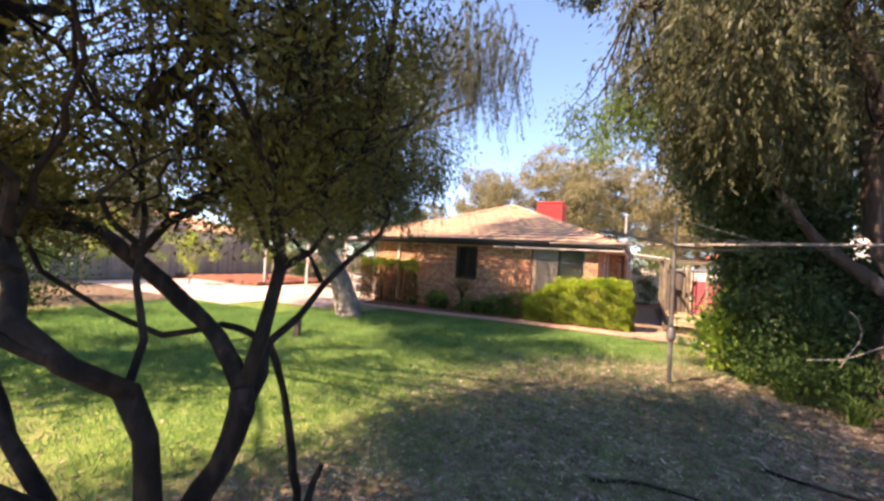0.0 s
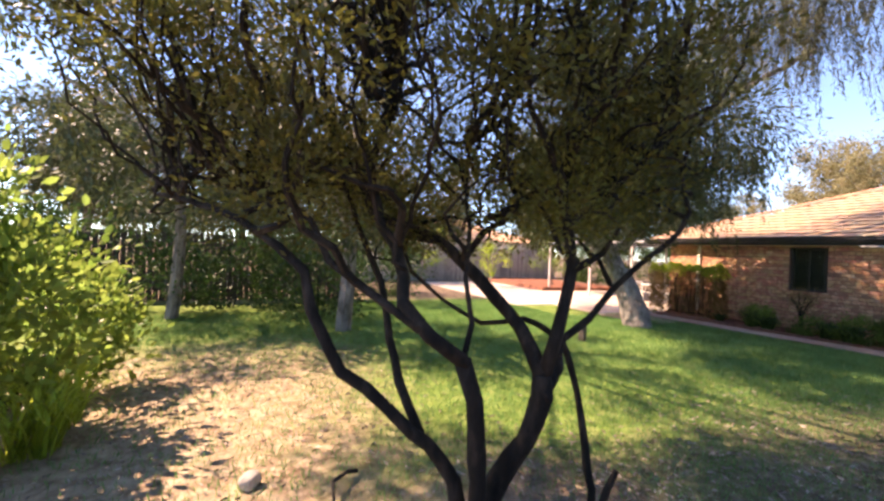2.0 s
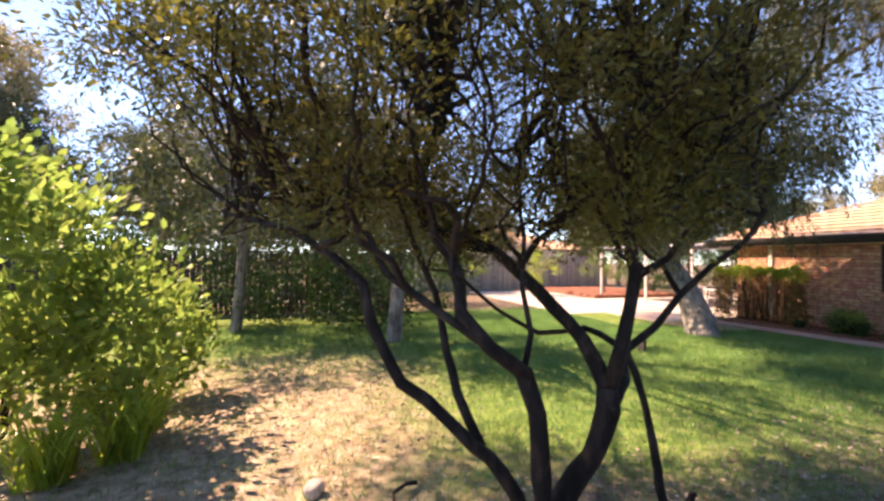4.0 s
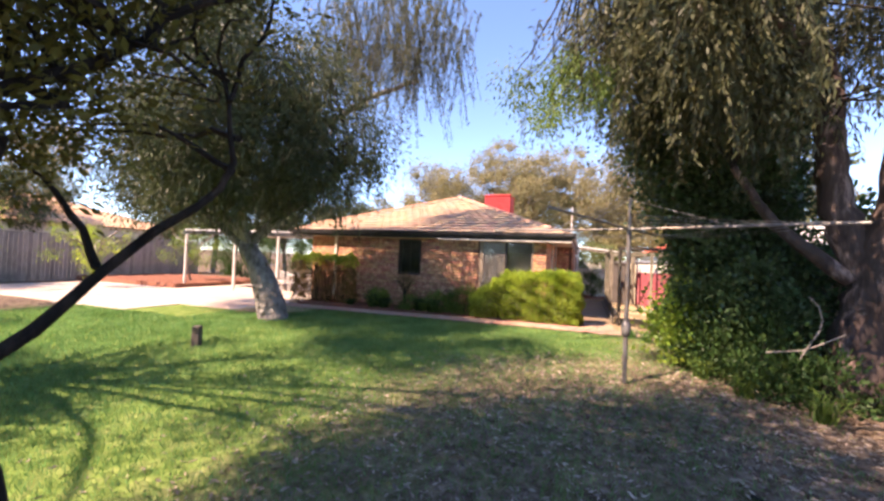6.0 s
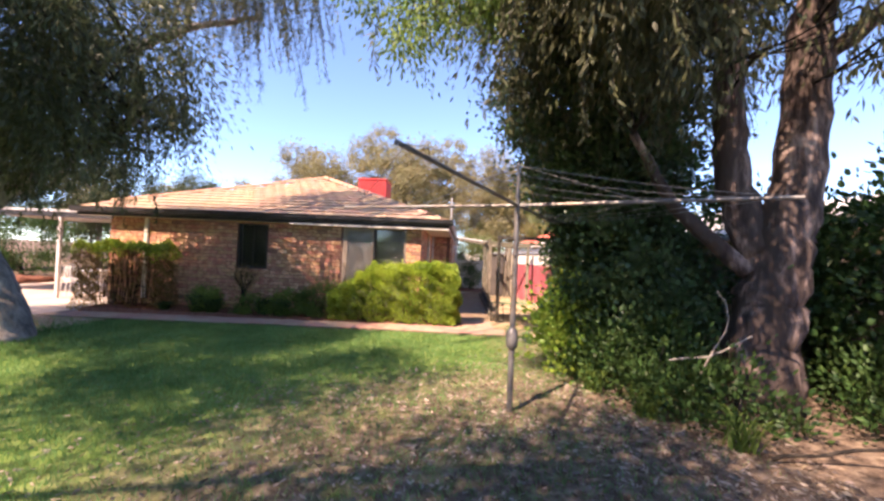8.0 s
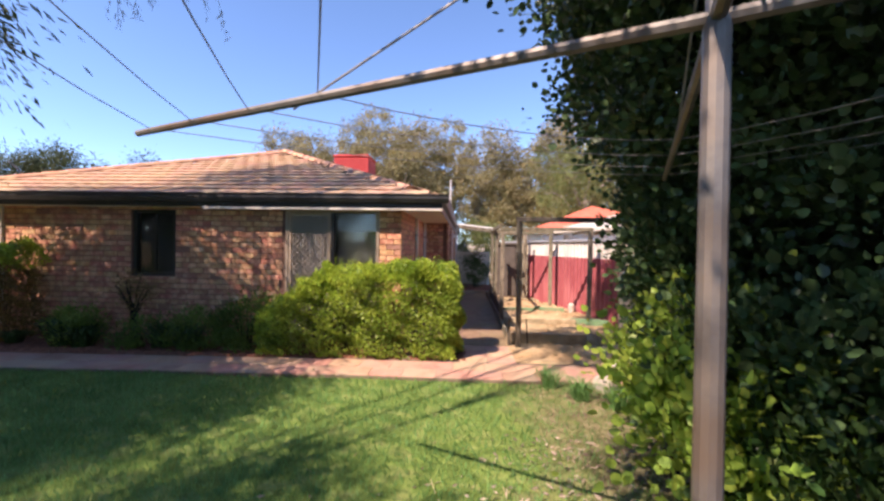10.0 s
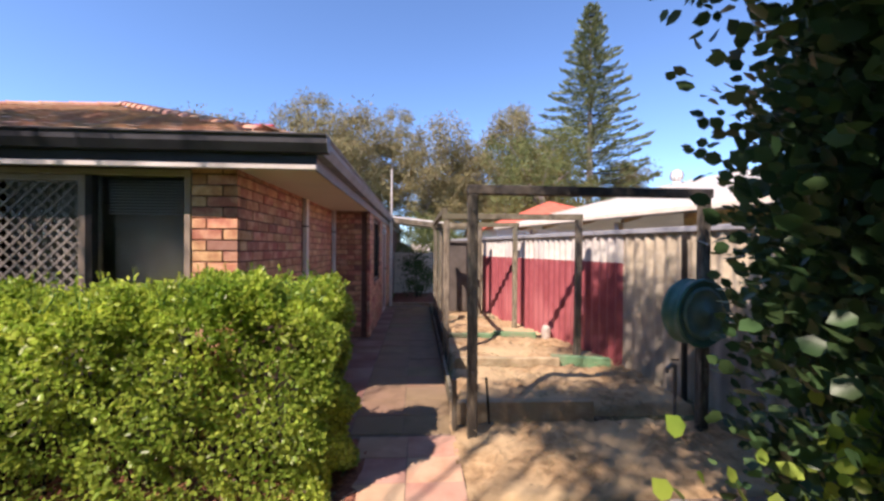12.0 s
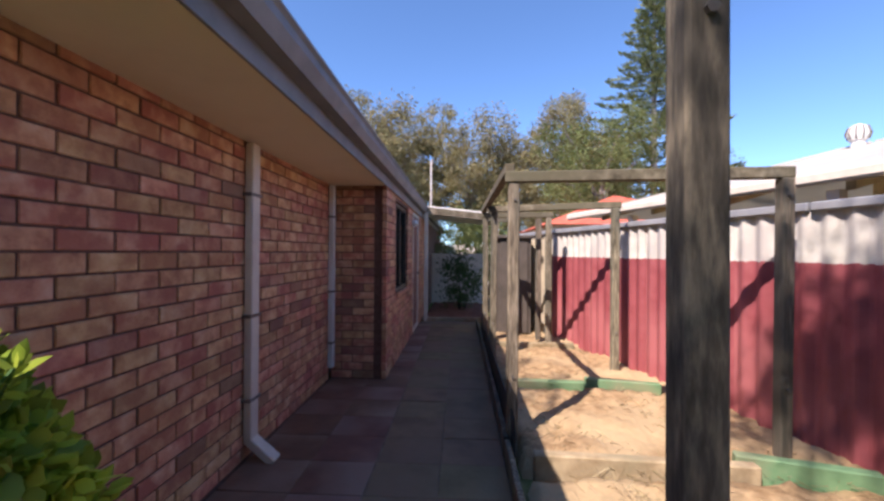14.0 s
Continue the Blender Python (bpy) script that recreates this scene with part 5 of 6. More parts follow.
def strap_clump(name, label, at, r, n, h, w, material):
    """Arching strap leaves from one root."""
    v, f = [], []
    for i in range(n):
        a, k = rnd.uniform(0, 6.28), rnd.uniform(0.35, 1)
        o = Vector((math.cos(a), math.sin(a), 0))
        s = Vector((-math.sin(a), math.cos(a), 0)) * w / 2
        hh = h * rnd.uniform(0.6, 1.1)
        b = Vector((rnd.uniform(-.5, .5) * r * 0.5, rnd.uniform(-.5, .5) * r * 0.5, 0))
        for j in range(5):
            t = j / 4
            p = b + o * (r * k * t) + Vector((0, 0, hh * (1.9 * t - 1.35 * t * t)))
            q = s * (1 - t ** 2 * 0.9)
            v += [tuple(p + q), tuple(p - q)]
            if j:
                z = len(v)
                f.append((z - 4, z - 3, z - 1, z - 2))
    ob = thing(name, at, 0, label, "plant")
    link_mesh("foliage", quads_mesh("foliage", np.array(v), np.array(f)), material, ob)
    return ob


for x, y, r, h in ((-5.35, 11.75, 0.45, 0.6), (-5.0, 11.7, 0.35, 0.45), (-3.9, 11.85, 0.4, 0.5), (-3.5, 11.8, 0.42, 0.5), (-6.2, 11.8, 0.25, 0.25)):
    strap_clump("strappy_plant", "green strap-leaved clump in the red mulch bed", (x, y, 0.0), r, 150, h, 0.028, L_LOW)["group"] = "strappy plants below the window"
leafy_mass("low_shrub", "low dark green spreading shrub in the mulch bed", "bush", [((-3.35, 11.85, 0.2), (0.6, 0.28, 0.3)), ((-2.6, 11.85, 0.32), (0.5, 0.28, 0.38)), ((-4.2, 11.85, 0.12), (0.4, 0.25, 0.24))], 60, 130, 0.16, 0.05, 0.022, L_SPRAY)
leafy_mass("round_shrub", "small rounded bright green shrub in the mulch bed", "bush", [((-5.2, 11.85, 0.22), (0.32, 0.28, 0.3))], 24, 120, 0.14, 0.045, 0.022, L_BRIGHT)
for x, y in ((1.75, 10.4), (1.5, 10.75), (2.05, 10.2)):
    strap_clump("grass_tuft", "long green grass tuft beside the brick path", (x, y, -0.03), 0.28, 130, 0.33, 0.008, M_GRASS)["group"] = "grass tufts by the brick path"
for x, y in ((2.1, 7.9), (2.4, 7.2), (2.9, 6.6), (2.2, 8.8)):
    strap_clump("fern_clump", "arching light green fern-like clump at the bed edge", (x, y, -0.03), 0.35, 60, 0.42, 0.016, L_SPRAY)["group"] = "fern clumps at the bed edge"
for x, y in ((-3.2, -1.25), (-2.95, -1.6), (-3.7, -1.3)):
    strap_clump("strappy_plant", "long-leaved green clump at the foot of the bright bush", (x, y, -0.03), 0.5, 120, 0.7, 0.02, L_HEDGE)["group"] = "strappy plants by the bright bush"

small = thing("bare_shrub", (-4.45, 11.95, 0), label="small dark sparse shrub below the dark window", category="bush")
bm = bmesh.new()
for i in range(14):
    limb([(0, 0, 0), (rnd.uniform(-.05, .05), 0, 0.4), (rnd.uniform(-.25, .25), rnd.uniform(-.15, .15), rnd.uniform(0.7, 1.0))], 0.02, 0.004, 5, bm, 0.15, 0.02)
part("stem_tangle", bm, M_BARK, small)
_, p, d = clump_points((0, 0, 0.8), (0.25, 0.18, 0.22), 16, 60, 0.12)
leaves("foliage", p, d, 0.035, 0.02, L_HEDGE2, small)


# ---- yard to the west, neighbours and distance ----
tagged(part("paving_west", slab((-19.5, 9.6, -0.2), (-8.25, 18.0, -0.11)), M_CONC), "pale sunlit paved patio and drive", kind="structure")
tagged(part("paving_drive", slab((-19.5, 8.0, -0.2), (-10.5, 9.58, -0.115)), M_CONC), "pale sunlit paved drive", kind="structure")
bed_soil("mulch_west", -22, -14.8, 12.5, 17.5, 0.05, 0.03, M_MULCH, "red-brown raised mulch bed beyond the drive")
carport = thing("patio_cover", label="white-roofed patio cover on thin steel posts beside the house", category="patio cover")
part("roof_sheet", slab((-15.5, 13.4, 2.26), (-8.35, 18.5, 2.31)), M_WHITE, carport, "white roof sheeting")
part("beam", slab((-15.5, 13.3, 2.1), (-8.35, 13.38, 2.24), 0.005), M_GUTTER, carport)
for x in (-8.6, -10.45, -12.6, -15.3):
    part("post", slab((x - 0.04, 13.3, -0.15), (x + 0.04, 13.38, 2.1), 0.004), M_STRIP, carport)
for x in (-10.45, -12.6):
    part("post", slab((x - 0.04, 18.2, -0.15), (x + 0.04, 18.28, 2.26), 0.004), M_STRIP, carport)


def garden_chair(x, y, rz):
    ob = thing("garden_chair", (x, y, -0.11), rz, "white metal garden chair on the pale paving", "chair", "chairs round the garden table")
    part("seat", slab((-0.22, -0.22, 0.42), (0.22, 0.22, 0.45), 0.01), M_WHITE, ob)
    bm = ring((-0.22, 0.2, 0.45), (0.22, 0.225, 0.86), 0.025)
    for i in range(4):
        slab((-0.14 + i * 0.085, 0.205, 0.475), (-0.125 + i * 0.085, 0.22, 0.835), 0, bm)
    part("backrest", bm, M_WHITE, ob)
    for a in (-0.2, 0.2):
        for b in (-0.2, 0.2):
            part("leg", tube([(a, b, 0), (a * 0.9, b * 0.9, 0.42)], 0.013, 6), M_WHITE, ob)


table = thing("garden_table", (-10.4, 14.6, -0.11), label="round white metal garden table on the pale paving", category="table")
part("tabletop", tube([(0, 0, 0.70), (0, 0, 0.73)], 0.5, 24), M_WHITE, table)
for a in range(4):
    c, s = math.cos(a * 1.571 + .7), math.sin(a * 1.571 + .7)
    part("leg", tube([(c * 0.4, s * 0.4, 0), (c * 0.28, s * 0.28, 0.7)], 0.014, 6), M_WHITE, table)
garden_chair(-11.2, 14.5, 80), garden_chair(-10.3, 13.8, 175), garden_chair(-9.6, 14.7, -85)


def paling_fence(name, label, a, b, h, material, w=0.10):
    ob = thing(name, label=label, category="fence")
    ob["kind"] = "structure"
    a, b = Vector((*a, 0)), Vector((*b, 0))
    n = int((b - a).length / w)
    ang = math.atan2(b.y - a.y, b.x - a.x)
    me = None
    for i in range(n):
        if me is None:
            q = part("paling", box((w * 0.93, 0.016, h + 0.2), (0, 0, h / 2 - 0.1), 0.0), material, ob)
            me = q.data
        else:
            q = link_mesh("paling", me, None, ob)
        p = a.lerp(b, (i + 0.5) / n)
        q.location, q.rotation_euler = (p.x, p.y, rnd.uniform(-.02, .02)), (0, 0, ang)
    return ob


paling_fence("fence_west", "tall grey timber paling fence beyond the drive", (-21, 3.0), (-21, 18.5), 1.9, M_PALING, 0.15)
paling_fence("fence_southwest", "timber paling fence behind bushes, shade put into its dark tone", (-12.6, -8), (-12.6, 3.0), 1.8, M_PALED, 0.15)
paling_fence("fence_south", "timber paling fence, shade put into its dark tone", (-12.6, -8), (7.2, -8), 1.8, M_PALED, 0.2)
tagged(part("fence_north", slab((-4, 26.8 + 1.6, -0.1), (3.6, 28.5, 1.7)), M_CREAM), "cream boundary wall behind the side yard", kind="structure")
tagged(part("yard_wall", slab((0.14, 22.6, -0.1), (1.55, 22.75, 1.35), 0.01), M_CREAM), "pale cream wall at the end of the walkway", kind="structure")

shed = thing("garden_shed", (0, 0, 0), label="dark brown metal garden shed at the end of the side bed", category="shed")
part("wall", slab((1.50, 18.12, -0.05), (2.08, 18.95, 1.62), 0.01), M_SHED, shed)
part("roof", slab((1.46, 18.06, 1.62), (2.12, 19.0, 1.67), 0.01), M_SHED, shed)
part("door", slab((1.58, 18.095, 0.1), (2.02, 18.118, 1.56), 0.004), M_SHED, shed, "dark sliding door")
pc = thing("patio_cover", (0, 0, 0), label="pale sloping patio cover joined to the house behind the walkway", category="patio cover")
rm = Euler((0, radians(6), 0)).to_matrix()
part("roof_sheet", box((1.9, 3.0, 0.05), (0.92, 21.2, 2.24), 0.004, None, rm), M_WHITE, pc, "pale translucent roofing")
part("beam", box((1.9, 0.06, 0.14), (0.92, 19.66, 2.16), 0.006, None, rm), M_BEAMT, pc, "greenish weathered beam")
part("post", slab((1.62, 19.62, -0.05), (1.70, 19.70, 2.06), 0.004), M_TIMBER, pc)
part("post", slab((0.2, 19.62, -0.05), (0.27, 19.70, 2.2), 0.004), M_CREAM, pc)
leafy_mass("small_bush", "small dark bush against the pale wall", "bush", [((0.95, 21.3, 0.7), (0.4, 0.5, 0.6))], 24, 90, 0.22, 0.06, 0.035, L_LOW)

leafy_mass("garden_bush", "leafy green bush rising behind the pale yard wall", "bush", [((0.9, 24.4, 1.6), (0.75, 0.8, 1.3)), ((1.9, 25.0, 1.5), (0.7, 0.8, 1.2))], 90, 110, 0.32, 0.08, 0.045, L_OLIVE)

nb = thing("neighbour_patio", label="neighbour's long white sheet roof with an amber underside above the fence", category="building")


def sheet(name, pts, t, material, parent, label=""):
    """A flat sheet over corners given as (distance behind the fence, distance along it, height); t is its thickness, 0 for thin metal."""
    bm = bmesh.new()
    a = [bm.verts.new(p) for p in pts]
    bm.faces.new(a[::-1])
    if t:
        b = [bm.verts.new((x, y, z + t)) for x, y, z in pts]
        bm.faces.new(b)
        for i in range(len(pts)):
            k = (i + 1) % len(pts)
            bm.faces.new((a[i], a[k], b[k], b[i]))
        bmesh.ops.recalc_face_normals(bm, faces=bm.faces)
    return part(name, bm, material, parent, label)


nb.matrix_basis = pose(3.55, 13.84, 0, 0, 0, 15.6)
sheet("roof", ((0.52, -4.5, 2.03), (0.52, 4.6, 1.99), (4.1, 2.7, 2.99), (4.1, -4.5, 3.03)), 0, M_NROOF, nb, "white corrugated roof sheet")
sheet("roof", ((4.12, -4.5, 3.03), (4.12, 2.7, 2.99), (7.7, 4.6, 1.99), (7.7, -4.5, 2.03)), 0.03, M_NROOF, nb, "white corrugated roof sheet")
sheet("roof", ((0.54, 4.63, 1.99), (4.1, 2.73, 2.99), (7.68, 4.63, 1.99)), 0.03, M_NROOF, nb, "white hipped end of the roof")
sheet("lining", ((0.56, -4.4, 1.99), (0.56, 4.5, 1.95), (4.1, 2.7, 2.94), (4.1, -4.4, 2.98)), 0, M_AMBER, nb, "amber translucent lining")
part("gutter", slab((0.41, -4.5, 1.94), (0.515, 4.62, 2.04), 0.02), M_CREAM, nb, "cream gutter")
for k in range(9):
    y = -4.2 + k
    sheet("rafter", ((0.56, y, 1.88), (0.56, y + 0.06, 1.88), (3.9, y + 0.06, 2.80), (3.9, y, 2.80)), 0.10, M_SLEEPER, nb, "timber rafter")
for y in (-3.6, -1.5, 0.9, 3.2):
    part("post", slab((0.56, y, -0.05), (0.65, y + 0.09, 1.90), 0.004), M_CREAM, nb)
part("wall", slab((3.9, -4.4, -0.1), (4.05, 2.6, 2.8)), M_SLEEPER, nb, "tan boarded wall")
vent = thing("roof_vent", (6.52, 17.5, 2.85), label="white metal roof ventilator on the neighbour's roof", category="roof vent")
part("base", tube([(0, 0, 0), (0, 0, 0.15)], 0.08, 12), M_WHITE, vent)
part("head", tube([(0, 0, 0.15), (0, 0, 0.22), (0, 0, 0.34), (0, 0, 0.38)], [0.10, 0.125, 0.10, 0.04], 14), M_WHITE, vent)
for a in range(10):
    c, s = math.cos(a * .628), math.sin(a * .628)
    part("vane", tube([(c * .105, s * .105, .16), (c * .135, s * .135, .25), (c * .10, s * .10, .35)], 0.009, 4), M_STEEL, vent)


def hip_house(name, label, x0, x1, y0, y1, h, rise, wallm, roofm):
    ob = thing(name, label=label, category="house")
    part("wall", slab((x0 + .4, y0 + .4, -0.1), (x1 - .4, y1 - .4, h)), wallm, ob)
    bm = bmesh.new()
    b = [bm.verts.new(p) for p in ((x0, y0, h), (x1, y0, h), (x1, y1, h), (x0, y1, h))]
    k = min(x1 - x0, y1 - y0) / 2
    if x1 - x0 > y1 - y0:
        r = [bm.verts.new((x0 + k, y0 + k, h + rise)), bm.verts.new((x1 - k, y0 + k, h + rise))]
        for f in ((b[0], b[1], r[1], r[0]), (b[1], b[2], r[1]), (b[2], b[3], r[0], r[1]), (b[3], b[0], r[0])):
            bm.faces.new(f)
    else:
        r = [bm.verts.new((x0 + k, y0 + k, h + rise)), bm.verts.new((x0 + k, y1 - k, h + rise))]
        for f in ((b[0], b[1], r[0]), (b[1], b[2], r[1], r[0]), (b[2], b[3], r[1]), (b[3], b[0], r[0], r[1])):
            bm.faces.new(f)
    bm.faces.new(b[::-1])
    part("roof", bm, roofm, ob)
    for i in range(2):
        w = thing("window", ((x0 + (x1 - x0) * (0.3 + .4 * i)), y0 + .4, 0), 0)
        w.parent = ob
        part("window_frame", ring((-.6, -.03, .9), (.6, -.003, 2.0), 0.06), M_WHITE, w)
        part("pane", slab((-.54, -.015, .96), (.54, -.01, 1.94)), M_DARK, w)
    return ob


hip_house("neighbour_house", "neighbouring house with a bright red tiled hip roof", 4.2, 12.5, 27, 36, 2.5, 1.7, M_CREAM, M_RROOF)
hip_house("neighbour_house", "neighbouring house with a red tiled hip roof beyond the first", 11.5, 21, 30, 38, 2.8, 2.1, M_CREAM, M_RROOF)
hip_house("neighbour_house", "neighbouring house with a faded red tiled roof beyond the grey fence", -36, -24, 8, 20, 2.5, 2.0, M_CREAM, M_RIDGE)
hip_house("neighbour_house", "pale neighbouring house behind the trees", 9.2, 16, 3.0, 8.6, 3.1, 1.2, M_STRIP, M_CAP)
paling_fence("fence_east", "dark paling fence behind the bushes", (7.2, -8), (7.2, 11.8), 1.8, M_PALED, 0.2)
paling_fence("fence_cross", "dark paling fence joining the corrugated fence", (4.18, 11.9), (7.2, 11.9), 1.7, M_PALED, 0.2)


def gum(x, y, h, r, label, kind="gum_tree", leafm=None, n=135, per=150, leaf=0.27, trunk=0.22):
    ob = thing(kind, (x, y, -0.1), rnd.uniform(0, 360), label, "tree")
    part("trunk", limb([(0, 0, -0.2), (rnd.uniform(-.3, .3), 0.1, h * 0.3), (rnd.uniform(-.6, .6), 0.2, h * 0.62)], trunk, trunk * 0.5, 8, None, 0.8, 0.06), M_BARKG, ob)
    hubs = []
    for i in range(6):
        a = i * 1.05 + rnd.uniform(-.3, .3)
        e = Vector((math.cos(a) * r * rnd.uniform(.4, .8), math.sin(a) * r * rnd.uniform(.4, .8), h * rnd.uniform(0.6, 0.9)))
        part("limb", limb([(0, 0.1, h * rnd.uniform(0.3, 0.5)), e * 0.5 + Vector((0, 0, h * .28)), e], trunk * 0.4, 0.04, 6, None, 0.6, 0.05), M_BARKG, ob)
    ps, ds_ = [], []
    for i in range(9):
        a, t = i * 2.4, 0.36 + 0.56 * i / 8
        k = r * (0.62 - 0.25 * abs(t - 0.55)) * rnd.uniform(0.5, 1.1)
        _, p, d = clump_points((math.cos(a) * k, math.sin(a) * k, h * t), (r * 0.55, r * 0.55, h * 0.11), max(3, n // 9), per, r * 0.17, -0.2, 0.3, -0.9)
        ps.append(p), ds_.append(d)
    p, d = np.concatenate(ps), np.concatenate(ds_)
    leaves("crown", p, d, leaf, leaf * 0.32, leafm or L_GUM, ob, shape=1)
    return ob


protos = [gum(-16, 44, 12.3, 4.2, "tall eucalyptus with thin olive-brown foliage behind the house"),
          gum(-9.5, 47, 15.2, 3.6, "tall eucalyptus with open grey-green foliage behind the house"),
          gum(1.5, 45, 12.3, 4.4, "broad eucalyptus with olive foliage behind the house")]
for x, y, s, k in ((-22, 42, 0.55, 1), (-28, 40, 0.6, 0), (-34, 38, 0.6, 2), (-12.5, 41, 0.85, 2), (-5.5, 42, 1.02, 0), (-2, 48, 0.95, 1), (5.5, 47, 0.95, 0), (8.6, 43, 0.9, 1), (12.5, 48, 1.0, 2),
                   (-41, 33, 0.8, 0), (-44, 22, 0.8, 1), (-42, 12, 0.85, 2), (20, 45, 0.8, 0), (-27, 2, 0.7, 2), (-25, -7, 0.75, 0), (-19, -12, 0.7, 1)):
    m = copy_thing(protos[k], pose(x, y, -0.1, 0, 0, rnd.uniform(0, 360)) @ Matrix.Scale(s, 4))
    m.scale = (s, s, s)
for x, y, s, k in ((-31, 47, 0.6, 0), (-19, 50, 0.85, 2), (-6, 52, 1.0, 1), (4, 54, 1.0, 2), (10, 55, 0.9, 0), (16, 54, 0.9, 1)):
    m = copy_thing(protos[k], pose(x, y, -2.1, 0, 0, rnd.uniform(0, 360)))
    m.scale = (s, s, s)
leafy = gum(-23.5, 5.0, 7.0, 3.3, "dense dark green garden tree beyond the western fence", "garden_tree", L_PEPP, 150, 190, 0.17, 0.2)
for x, y, s_ in ((-23, -1, 1.0), (-22, -7, 1.1), (-18, -12, 1.1), (-11, -11, 1.0), (-24, 22, 1.0), (-19.5, 24, 0.85), (-26, 12, 0.8), (-14.5, 24.5, 0.75)):
    m = copy_thing(leafy, pose(x, y, -0.1, 0, 0, rnd.uniform(0, 360)))
    m.scale = (s_, s_, s_)
gum(8.3, 33.5, 8.8, 3.3, "rounded light green tree behind the side yard", "garden_tree", L_OLIVE, 120, 170, 0.17)
shade = gum(-7.45, 1.75, 5.6, 2.2, "grey-trunked tree with unseen high crowns added to shade the yard", "shade_tree", L_PEPP, 60, 170, 0.13, 0.17)
shade.rotation_euler = (0, 0, 0)
# Unseen crowns and limbs, added high up only to cast dappled shade.
for c_, r_, n_ in (((-6.5, 2.8, 7.9), (2.3, 1.9, 1.0), 120), ((-4.2, -0.4, 7.9), (3.0, 2.2, 1.1), 95), ((-1.75, 7.0, 7.9), (0.8, 0.6, 0.4), 14), ((-1.75, 7.75, 7.9), (1.35, 0.3, 0.2), 29), ((-0.75, 9.6, 7.9), (0.6, 0.45, 0.3), 12), ((-5.6, -3.8, 7.9), (1.8, 1.3, 0.6), 40), ((-3.7, -2.0, 7.9), (2.3, 1.3, 0.6), 75), ((-2.9, -0.8, 7.9), (2.3, 1.6, 0.6), 80), ((-0.3, 8.5, 7.9), (1.2, 0.9, 0.4), 15), ((-1.9, 1.2, 7.4), (2.0, 1.6, 0.9), 45)):
    loc = Vector(c_) - Vector((-7.45, 1.75, -0.1))
    q_, p_, d_ = clump_points(loc, r_, n_, 170, 0.55 if n_ > 30 else 0.3, -0.2, 0.2, -0.95)
    leaves("high_crown", p_, d_, 0.12, 0.034, L_PEPP, shade)
    part("limb", limb([(0, 0.1, 3.2), loc * 0.45 + Vector((0, 0, 2.6)), loc], 0.05 if n_ > 30 else 0.022, 0.015, 7, None, 0.5, 0.04), M_BARKG, shade)
    crown_of_twigs(shade, [loc * 0.7 + Vector((0, 0, 1.6)), loc], q_[::3], M_BARK, 0.015, 0.006)
gum(-9.6, -1.6, 6.5, 3.0, "dark garden tree in front of the far paling fence", "shade_tree", L_PEPP, 120, 170, 0.14, 0.14)
gum(-16.5, 14.6, 2.6, 1.5, "rounded yellow-green garden bush beyond the drive", "garden_bush", L_BRIGHT, 30, 120, 0.08, 0.05)
gum(-17.0, 10.8, 2.4, 1.4, "rounded green garden bush beyond the drive", "garden_bush", L_HEDGE, 30, 120, 0.08, 0.05)
gum(-18.2, 7.6, 3.0, 1.6, "rounded green garden bush beside the grey fence", "garden_bush", L_HEDGE, 30, 120, 0.08, 0.05)


def norfolk_pine(x, y, h):
    ob = thing("norfolk_pine", (x, y, 0), label="tall symmetrical pine with tiered upswept branches", category="tree")
    part("trunk", tube([(0, 0, 0), (0, 0, h * 0.5), (0, 0, h - 0.2)], [0.4, 0.25, 0.03], 8), M_BARKG, ob)
    bm, cs, ds = bmesh.new(), [], []
    z = 4.5
    while z < h - 0.2:
        r = 8.2 * (1 - (z / h)) ** 0.9 + 0.3
        n = 7
        for k in range(n):
            a = k * 6.283 / n + z * 2.3 + rnd.uniform(-.25, .25)
            rr = r * rnd.uniform(0.72, 1.12)
            e = Vector((math.cos(a) * rr, math.sin(a) * rr, z + rr * 0.10))
            s = Vector((0, 0, z))
            mid = s.lerp(e, .55) + Vector((0, 0, -rr * 0.07))
            tube([s, mid, e], [0.05, 0.035, 0.015], 4, bm)
            m = int(24 + rr * 42)
            t = rng.uniform(0.12, 1.0, m)[:, None]
            b = (1 - t) ** 2 * np.array(s) + 2 * t * (1 - t) * np.array(mid) + t * t * np.array(e)
            sd = np.array([-math.sin(a), math.cos(a), 0]) * rng.normal(size=(m, 1)) * 0.20 * (1.15 - t) * (0.6 + rr / 4)
            cs.append(b + sd + np.array([0, 0, 1]) * rng.uniform(-0.02, 0.16, (m, 1)))
            ds.append(np.array(e - s)[None] / rr * 0.7 + sd * 3 + np.array([0, 0, 0.45]) + rng.normal(size=(m, 3)) * 0.2)
        z += 0.55 + 0.62 * (1 - z / h)
    part("branch_tangle", bm, M_BARK, ob, kind="stuff")
    leaves("crown", np.concatenate(cs), np.concatenate(ds), 0.34, 0.085, L_PINE, ob, shape=1)


norfolk_pine(16.8, 45.0, 24.2)


def rock(name, label, at, size, seed):
    """A weathered block: an icosphere pushed about by noise."""
    bm = bmesh.new()
    bmesh.ops.create_icosphere(bm, subdivisions=3, radius=1)
    for v in bm.verts:
        m = max(abs(v.co.x), abs(v.co.y), abs(v.co.z)) ** 0.55
        v.co = v.co / m * (1 + 0.12 * noise.noise(v.co * 2.2 + Vector((seed, 0, 0))))
        v.co = Vector((v.co.x * size[0], v.co.y * size[1], v.co.z * size[2])) * 0.5
    ob = part(name, bm, M_STONE, smooth=True)
    ob.matrix_basis = pose(at[0], at[1], at[2] + size[2] * 0.42, 0, 0, seed * 37)
    return tagged(ob, label, "stone")


